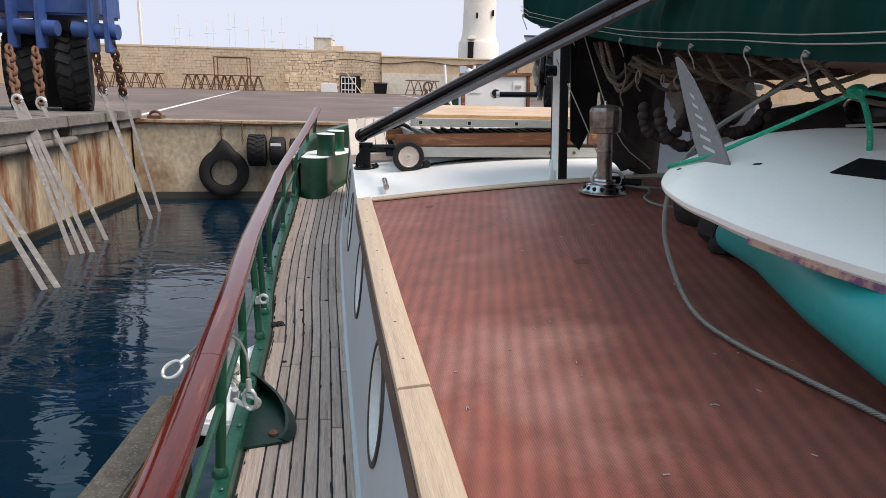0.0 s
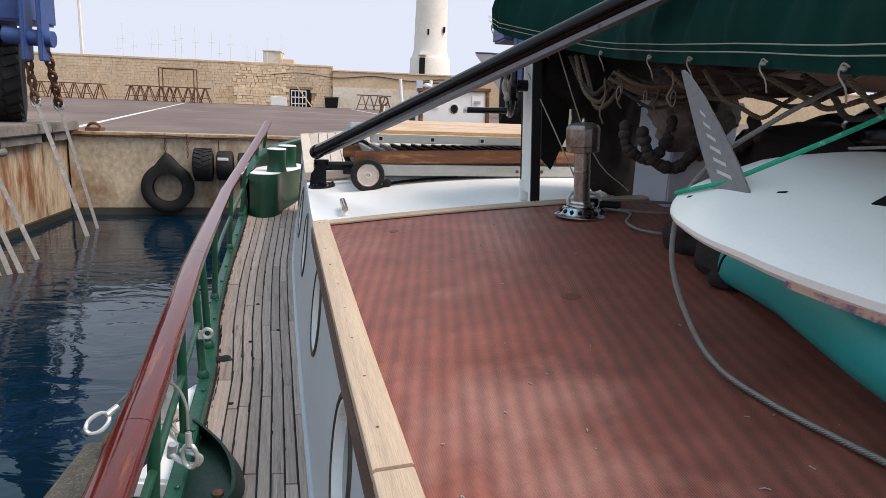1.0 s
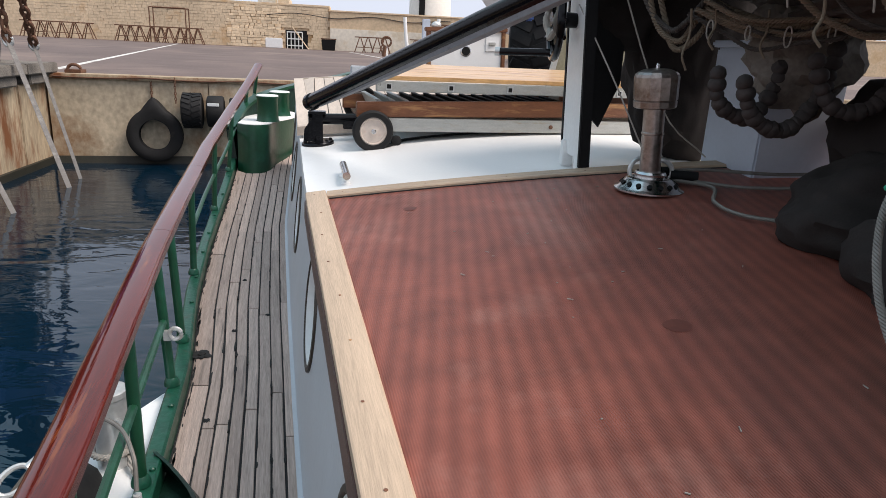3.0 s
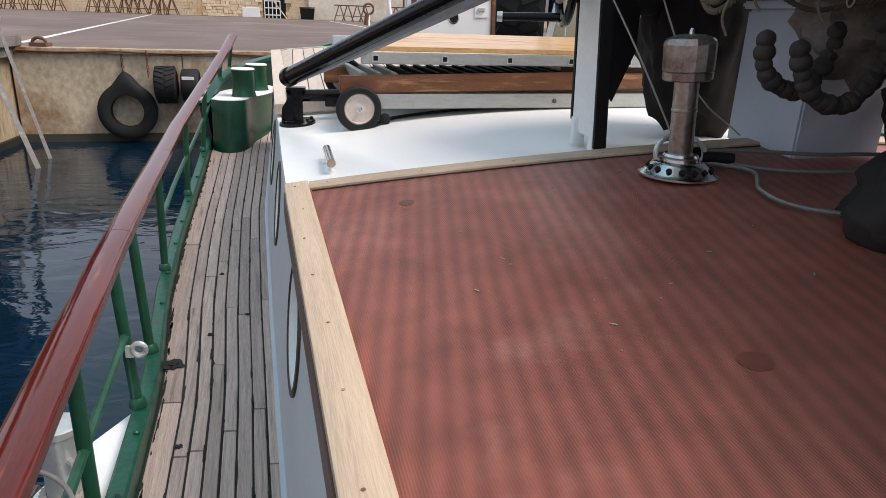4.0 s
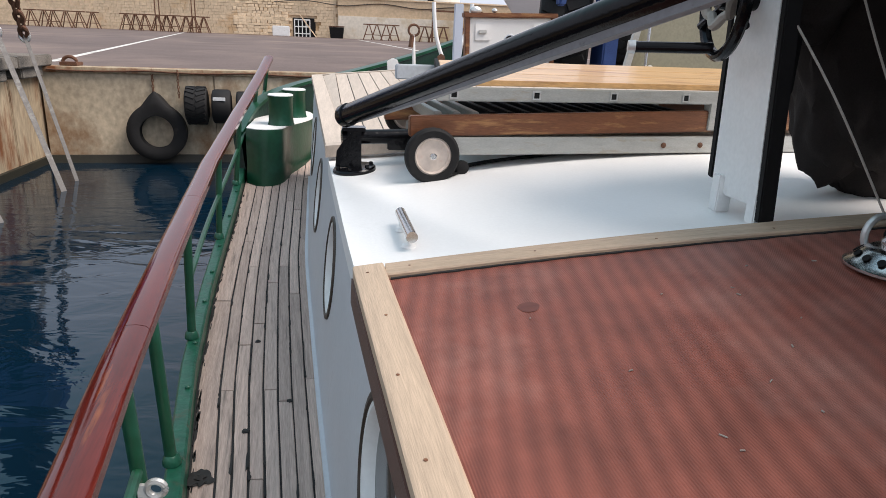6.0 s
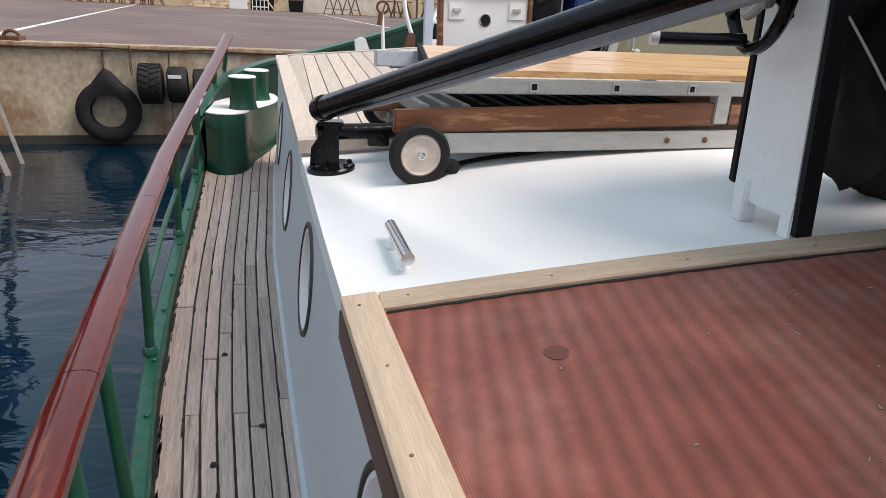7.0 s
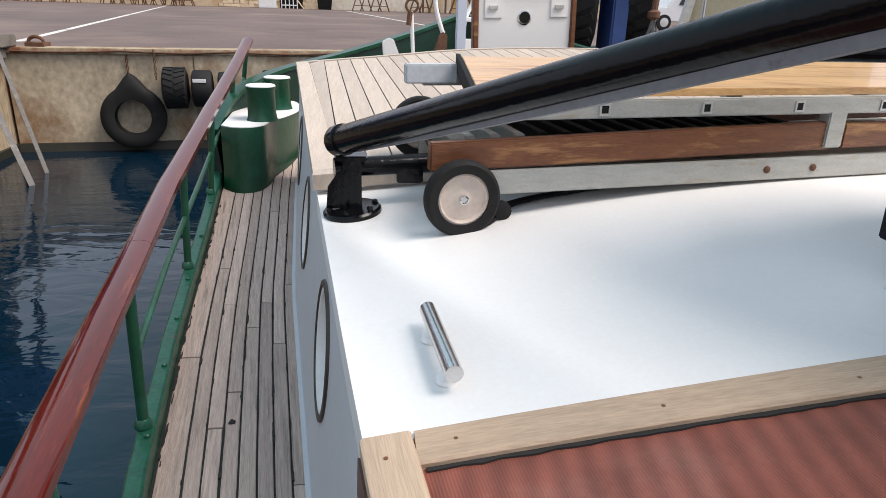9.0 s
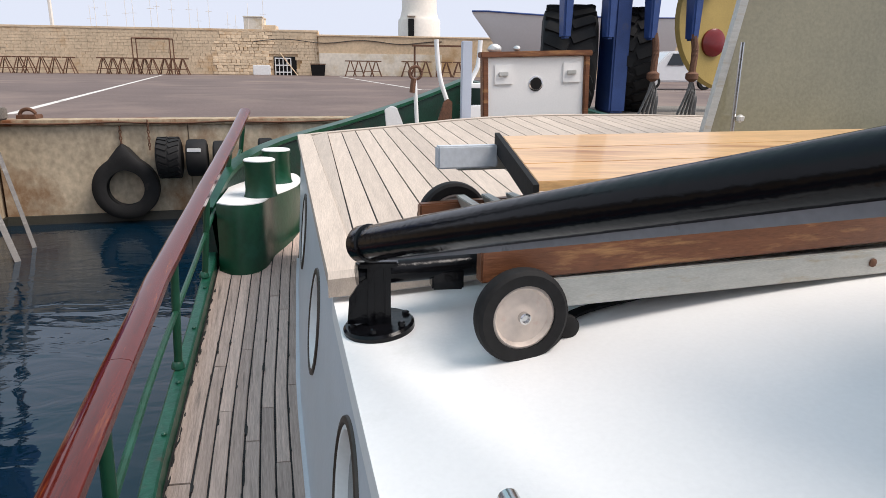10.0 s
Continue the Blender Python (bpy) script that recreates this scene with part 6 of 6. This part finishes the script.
def sling(top, knot, foot, width, n, label):
    th = thing("lifting_sling", tuple(foot), label, "sling", "lifting slings")
    top, knot, foot = Vector(top), Vector(knot), Vector(foot)
    run = knot - top
    n_link = max(3, int(run.length / 0.14))
    for k in range(n_link):
        mid_ = top + run * (k + 0.5) / n_link
        fwd = run.normalized() * run.length / n_link * 0.68
        across = Vector((1, 0, 0)) if k % 2 else Vector((0.25, 1, 0)).normalized()
        part("chain_link", sweep([mid_ + fwd * math.sin(t) + across * 0.055 * math.cos(t) for t in [2 * math.pi * j / 14 for j in range(14)]], 0.026 + 0.008 * (k % 2), 7, closed=True), RUST, th, "rusty chain link")
    part("shackle", sweep([knot + Vector((0.07 * math.cos(t), 0, 0.09 * math.sin(t))) for t in [2 * math.pi * k / 16 for k in range(16)]], 0.03, 8, closed=True), GALV, th)
    d = foot - knot
    s = Vector((0.75, 0.6, 0)).normalized()
    for k in range(n):
        o = s * (k - (n - 1) / 2) * width * 1.5
        f = foot + o * 1.4 + d * 0.12
        kn = knot + o * 0.5
        nrm = d.cross(s).normalized() * 0.008
        part("web", hexa([kn - s * width / 2, kn + s * width / 2, f + s * width / 2, f - s * width / 2], [kn - s * width / 2 + nrm, kn + s * width / 2 + nrm, f + s * width / 2 + nrm, f - s * width / 2 + nrm]), WEB, th)
    return th


sling((-5.35, 13.2, 2.05), (-5.33, 13.35, 1.18), (-4.324, 12.58, -1.12), 0.08, 1, "grey webbing sling hanging into the water")
sling((-5.0, 13.2, 2.05), (-5.17, 13.9, 1.12), (-4.424, 13.33, -1.12), 0.06, 1, "grey webbing sling hanging into the water")
sling((-5.9, 12.2, 1.9), (-5.55, 11.55, 1.0), (-4.377, 10.8, -1.12), 0.07, 1, "grey webbing sling hanging into the water")
sling((-6.0, 11.6, 1.9), (-5.6, 10.95, 1.05), (-4.34, 9.9, -1.12), 0.07, 3, "three grey webbing slings hanging into the water")
sling((-6.4, 9.6, 1.9), (-5.7, 9.3, 0.95), (-3.905, 8.13, -1.12), 0.075, 2, "two grey webbing slings hanging into the water")
part("leg", box((4.45, 13.9, 0.8), (4.72, 14.6, 7.5), 0.03), BLUE, lift, "blue upright")
big_wheel((3.92, 14.6, 0.79 + 0.85), 0.85, 0.92, (0.955, -0.29, 0), "huge lugged lift tyre on the starboard dock")
big_wheel((5.15, 14.7, 0.79 + 0.85), 0.85, 0.66, (0.93, -0.37, 0), "huge lugged lift tyre beside the blue upright")
part("bogie_beam", box((3.3, 14.0, 2.75), (6.3, 15.2, 3.5), 0.04), BLUE, lift)
part("counterweight", lathe([(1.15, -0.06), (1.2, 0), (1.15, 0.06)], (6.75, 14.4, 2.35), 40, along(0.2, -1)), YELLOW, lift, "ochre round side plate")
part("tail_lamp", lathe([(0.23, 0), (0.23, 0.07), (0.15, 0.11), (0.05, 0.12)], (6.33, 14.28, 1.95), 24, along(0.2, -1)), REDLAMP, lift, "dark red round lens")
for x, dz_ in ((3.55, 0.0), (4.25, 0.05), (4.95, 0.0), (5.65, 0.05)):
    h = part("hanger", hexa([(x - 0.06, 13.55, 1.95), (x + 0.06, 13.55, 1.95), (x + 0.06, 13.8, 1.95), (x - 0.06, 13.8, 1.95)], [(x - 0.09, 13.5, 3.2), (x + 0.09, 13.5, 3.2), (x + 0.09, 13.9, 3.2), (x - 0.09, 13.9, 3.2)], 0.03), BLUE, lift)
for x in (5.0, 5.66):
    sl = thing("lifting_sling", (x, 13.6, 0.8), "grey webbing sling gathered below a rusty swivel", "sling", "lifting slings")
    part("link", sweep(smooth_path([(x - 0.02, 13.6, 2.05), (x + 0.02, 13.58, 1.8), (x, 13.56, 1.45)], 5), 0.055, 8), RUST, sl, "rusty swivel")
    part("ball", lathe([(0.03, -0.09), (0.10, -0.04), (0.10, 0.04), (0.03, 0.09)], (x, 13.56, 1.40), 14), RUST, sl)
    for k in range(5):
        part("web", sweep(smooth_path([(x, 13.55, 1.36), (x - 0.07 + 0.035 * k, 13.52, 1.15), (x - 0.22 + 0.07 * k, 13.5, 0.80)], 5), 0, profile=[(-0.03, -0.004), (0.03, -0.004), (0.03, 0.004), (-0.03, 0.004)]), WEB, sl)

# ---- along the breakwater ----
win = thing("barred_gate", (-5.25, WALL_Y, QUAY), "dark opening in the wall with a pale barred gate", "gate", kind="structure")
part("recess", box((-6.2, WALL_Y + 0.06, QUAY), (-4.2, WALL_Y + 0.14, 2.2), 0), BLACK_DULL, win)
for k in range(5):
    part("bar", box((-6.1 + k * 0.34, WALL_Y - 0.02, QUAY), (-6.02 + k * 0.34, WALL_Y + 0.05, 2.05)), WHITE_OLD, win)
for z in (0.8, 1.4, 2.0):
    part("cross_bar", box((-6.1, WALL_Y - 0.03, z), (-4.7, WALL_Y + 0.02, z + 0.1)), WHITE_OLD, win)
part("leaning_pole", sweep([(-4.1, WALL_Y - 0.5, QUAY), (-5.6, WALL_Y - 0.1, 2.5)], 0.05, 6), STONE, win)
solo("white_barrier", box((-7.9, WALL_Y - 1.2, QUAY), (-6.4, WALL_Y - 0.9, 1.45), 0.05), WHITE_OLD, "white plastic barrier by the wall", "barrier")
bin_ = thing("refuse_bin", (-2.3, WALL_Y - 1, QUAY), "dark wheeled refuse bin by the wall", "bin")
part("body", hexa([(-2.8, WALL_Y - 1.5, QUAY), (-1.7, WALL_Y - 1.5, QUAY), (-1.7, WALL_Y - 0.8, QUAY), (-2.8, WALL_Y - 0.8, QUAY)], [(-2.9, WALL_Y - 1.6, QUAY + 0.95), (-1.6, WALL_Y - 1.6, QUAY + 0.95), (-1.6, WALL_Y - 0.7, QUAY + 0.95), (-2.9, WALL_Y - 0.7, QUAY + 0.95)], 0.03), BLACK_DULL, bin_)
part("lid", box((-2.95, WALL_Y - 1.62, QUAY + 0.96), (-1.55, WALL_Y - 0.68, QUAY + 1.05), 0.03), RUST, bin_)


def trestle(x, y, h, w):
    th = thing("steel_trestle", (x, y, QUAY), "rusty steel boat trestle standing by the breakwater", "trestle", "steel trestles")
    for sy in (-0.35, 0.35):
        for sx in (-1, 1):
            part("leg", sweep([(x + sx * w * 0.5, y + sy, QUAY), (x + sx * 0.06, y + sy * 0.4, QUAY + h)], 0.045, 5), RUST, th)
        part("brace", sweep([(x - w * 0.33, y + sy * 0.8, QUAY + h * 0.35), (x + w * 0.33, y + sy * 0.8, QUAY + h * 0.35)], 0.03, 5), RUST, th)
    part("beam", box((x - w * 0.5, y - 0.12, QUAY + h), (x + w * 0.5, y + 0.12, QUAY + h + 0.09)), RUST, th)
    return th


first = trestle(-27.0, 63.5, 1.25, 0.95)
for x in (-26.1, -25.2, -24.1, -23.2, -22.3, -19.6, -18.8, -17.9, -17.1, -16.3, -15.6, -14.8, -14.0, -13.3, 0.6, 1.3, 2.1, 2.8, 5.5, 6.3, 7.1, 9.0, 10.0):
    copy_thing(first, pose(x, 63.5 + 0.4 * math.sin(x * 5), QUAY))
rack = thing("steel_rack", (-15.8, 65, QUAY), "tall rusty steel frame by the breakwater", "frame")
for x in (-17.4, -14.4):
    for y in (64.4, 65.6):
        part("upright", sweep([(x, y, QUAY), (x, y, 3.5)], 0.05, 6), RUST, rack)
for y in (64.4, 65.6):
    part("top_bar", sweep([(-17.4, y, 3.5), (-14.4, y, 3.5)], 0.06, 6), RUST, rack)
shed = thing("open_shelter", (8.5, 65, QUAY), "rusty open steel shelter by the wall", "shelter")
for x in (6.3, 8.3, 10.6):
    part("post", box((x - 0.08, 65, QUAY), (x + 0.08, 65.16, 3.2)), RUST, shed)
part("roof_beam", box((6.1, 64.8, 3.2), (10.8, 65.4, 3.35)), RUST, shed)
solo("wall_cable", sweep(smooth_path([(x, WALL_Y - 0.3, 3.55 + 0.14 * math.sin(x * 0.9)) for x in np.linspace(-7.8, 9, 20)], 3), 0.04, 5), ROPE_DARK, "dark cable looped along the wall", "cable")
tower = thing("lighthouse", (9.55, 92, QUAY), "round whitewashed stone lighthouse tower", "lighthouse")
part("shaft", lathe([(2.45, 7.2), (2.2, 8.2), (2.12, 12.0), (1.98, 17.0), (1.9, 24.0), (2.3, 24.2), (2.3, 24.8)], (9.55, 92, 0), 40), LIME, tower)
part("plinth", lathe([(2.75, 0.5), (2.65, 7.0), (2.55, 7.25)], (9.55, 92, 0), 40), LIME, tower)
part("door", box((7.95, 89.35, 4.6), (8.65, 90.2, 7.1), 0.03), BLACK_DULL, tower, "dark doorway")
part("door_hood", box((7.85, 89.2, 7.4), (8.85, 90.4, 7.6), 0.03), LIME, tower)
for x, z in ((9.0, 10.0), (11.1, 10.4)):
    part("slit_window", box((x - 0.12, 89.85 + 0.25 * (x > 10), z), (x + 0.12, 90.6, z + 0.7)), BLACK_DULL, tower)
house = thing("far_building", (-15, 120, QUAY), "pale flat-roofed building behind the breakwater", "building")
part("wall", box((-15.6, 118, QUAY), (-12.8, 124, 8.7), 0.05), RENDERED, house)
part("roof", box((-15.7, 117.9, 8.7), (-12.7, 124.1, 8.85)), RENDERED, house)
part("annex", box((-12.8, 119, QUAY), (-10.8, 124, 7.6), 0.05), STONE, house)
rnd = random.Random(77)
for x, y, h, r in [(-39.0, 105, 19, 0.28)] + [(-40 + 1.9 * k + rnd.random() * 2, 118, 8.6 + rnd.random() * 4.0, 0.05) for k in range(15)]:
    mst = thing("yacht_mast" if r < 0.2 else "light_pole", (x, y, QUAY), "thin pale pole rising behind the breakwater", "mast" if r < 0.2 else "pole", "far masts" if r < 0.2 else "")
    part("pole", sweep([(x, y, QUAY), (x, y, h)], [r, r * 0.7], 6), LIME, mst)
    if r < 0.2:
        part("spreader", box((x - 0.5, y - 0.02, h * 0.8), (x + 0.5, y + 0.02, h * 0.8 + 0.06)), LIME, mst)
yacht = thing("hauled_yacht", (12, 50, 2), "white yacht hull propped ashore with a blue stripe", "boat")
lp = []
for x, b, z0, z1 in ((8.7, 0.05, 5.0, 5.15), (9.6, 0.9, 3.9, 5.1), (10.6, 1.5, 2.6, 5.0), (13, 2.1, 1.9, 4.85), (18, 2.2, 1.6, 4.8), (23, 1.8, 1.9, 4.9)):
    lp.append([(x, 50 - b, z1), (x, 50 - b * 0.7, (z0 + z1) / 2), (x, 50 - b * 0.1, z0), (x, 50 + b * 0.1, z0), (x, 50 + b * 0.7, (z0 + z1) / 2), (x, 50 + b, z1)])
part("hull", rings(lp), CARWHITE, yacht)
part("stripe", sweep([(8.68, 49.9, 5.12), (9.6, 49.05, 5.07), (10.6, 48.45, 4.97), (13, 47.86, 4.82), (18, 47.76, 4.77), (23, 48.2, 4.87)], 0.06, 6), BLUE, yacht)
for x in (11.5, 14, 18):
    part("prop", sweep([(x, 47.6, QUAY), (x, 48.6, 2.8)], 0.1, 6), RUST, yacht)

van = thing("white_car", (16, 34, QUAY), "white estate car parked on the quay", "car")
prof = [(13.3, 0.95), (13.3, 1.45), (13.6, 1.55), (14.2, 1.62), (14.8, 2.25), (15.2, 2.33), (16.6, 2.33), (17.0, 2.2), (17.4, 1.6), (17.5, 0.95)]
part("body", hexa([(x, 33.2, z) for x, z in prof], [(x, 34.9, z) for x, z in prof], 0.06), CARWHITE, van)
for a, b in ((14.75, 15.55), (15.65, 16.8)):
    part("side_window", hexa([(a, 33.17, 1.68), (b, 33.17, 1.68), (b - 0.05, 33.17, 2.2), (a + 0.25, 33.17, 2.2)], [(a, 33.21, 1.68), (b, 33.21, 1.68), (b - 0.05, 33.21, 2.2), (a + 0.25, 33.21, 2.2)]), DARKGLASS, van)
for x in (14.15, 16.7):
    wh = part("wheel", lathe([(0.2, -0.1), (0.33, -0.1), (0.35, 0), (0.33, 0.1), (0.2, 0.1)], (x, 33.25, QUAY + 0.35), 24, along(0, 1)), RUBBER, van)
    part("rim", lathe([(0.2, -0.02), (0.2, 0.11), (0.05, 0.12)], (x, 33.25, QUAY + 0.35), 18, along(0, -1)), GALV, wh)

# ---- pieces of the breakwater wall ----
shared = {}
for lo, hi in near:
    w = round((hi[0] - lo[0]) / 0.1) * 0.1
    h = round((hi[2] - lo[2]) / 0.04) * 0.04
    key = (w, h)
    c = Vector(((lo[0] + hi[0]) / 2, WALL_Y + 0.05, (lo[2] + hi[2]) / 2)) - WHERE[breakwater.name]
    if key not in shared:
        me = bpy.data.meshes.new("stone")
        bm = bevel(box((-w / 2, -0.08, -h / 2), (w / 2, 0.08, h / 2)), 0.02, 1)
        bm.to_mesh(me)
        bm.free()
        me.materials.append(STONE)
        shared[key] = me
    ob = new("stone", shared[key])
    ob.parent = breakwater
    ob.location = c + Vector((0, lo[1] - WALL_Y, 0))
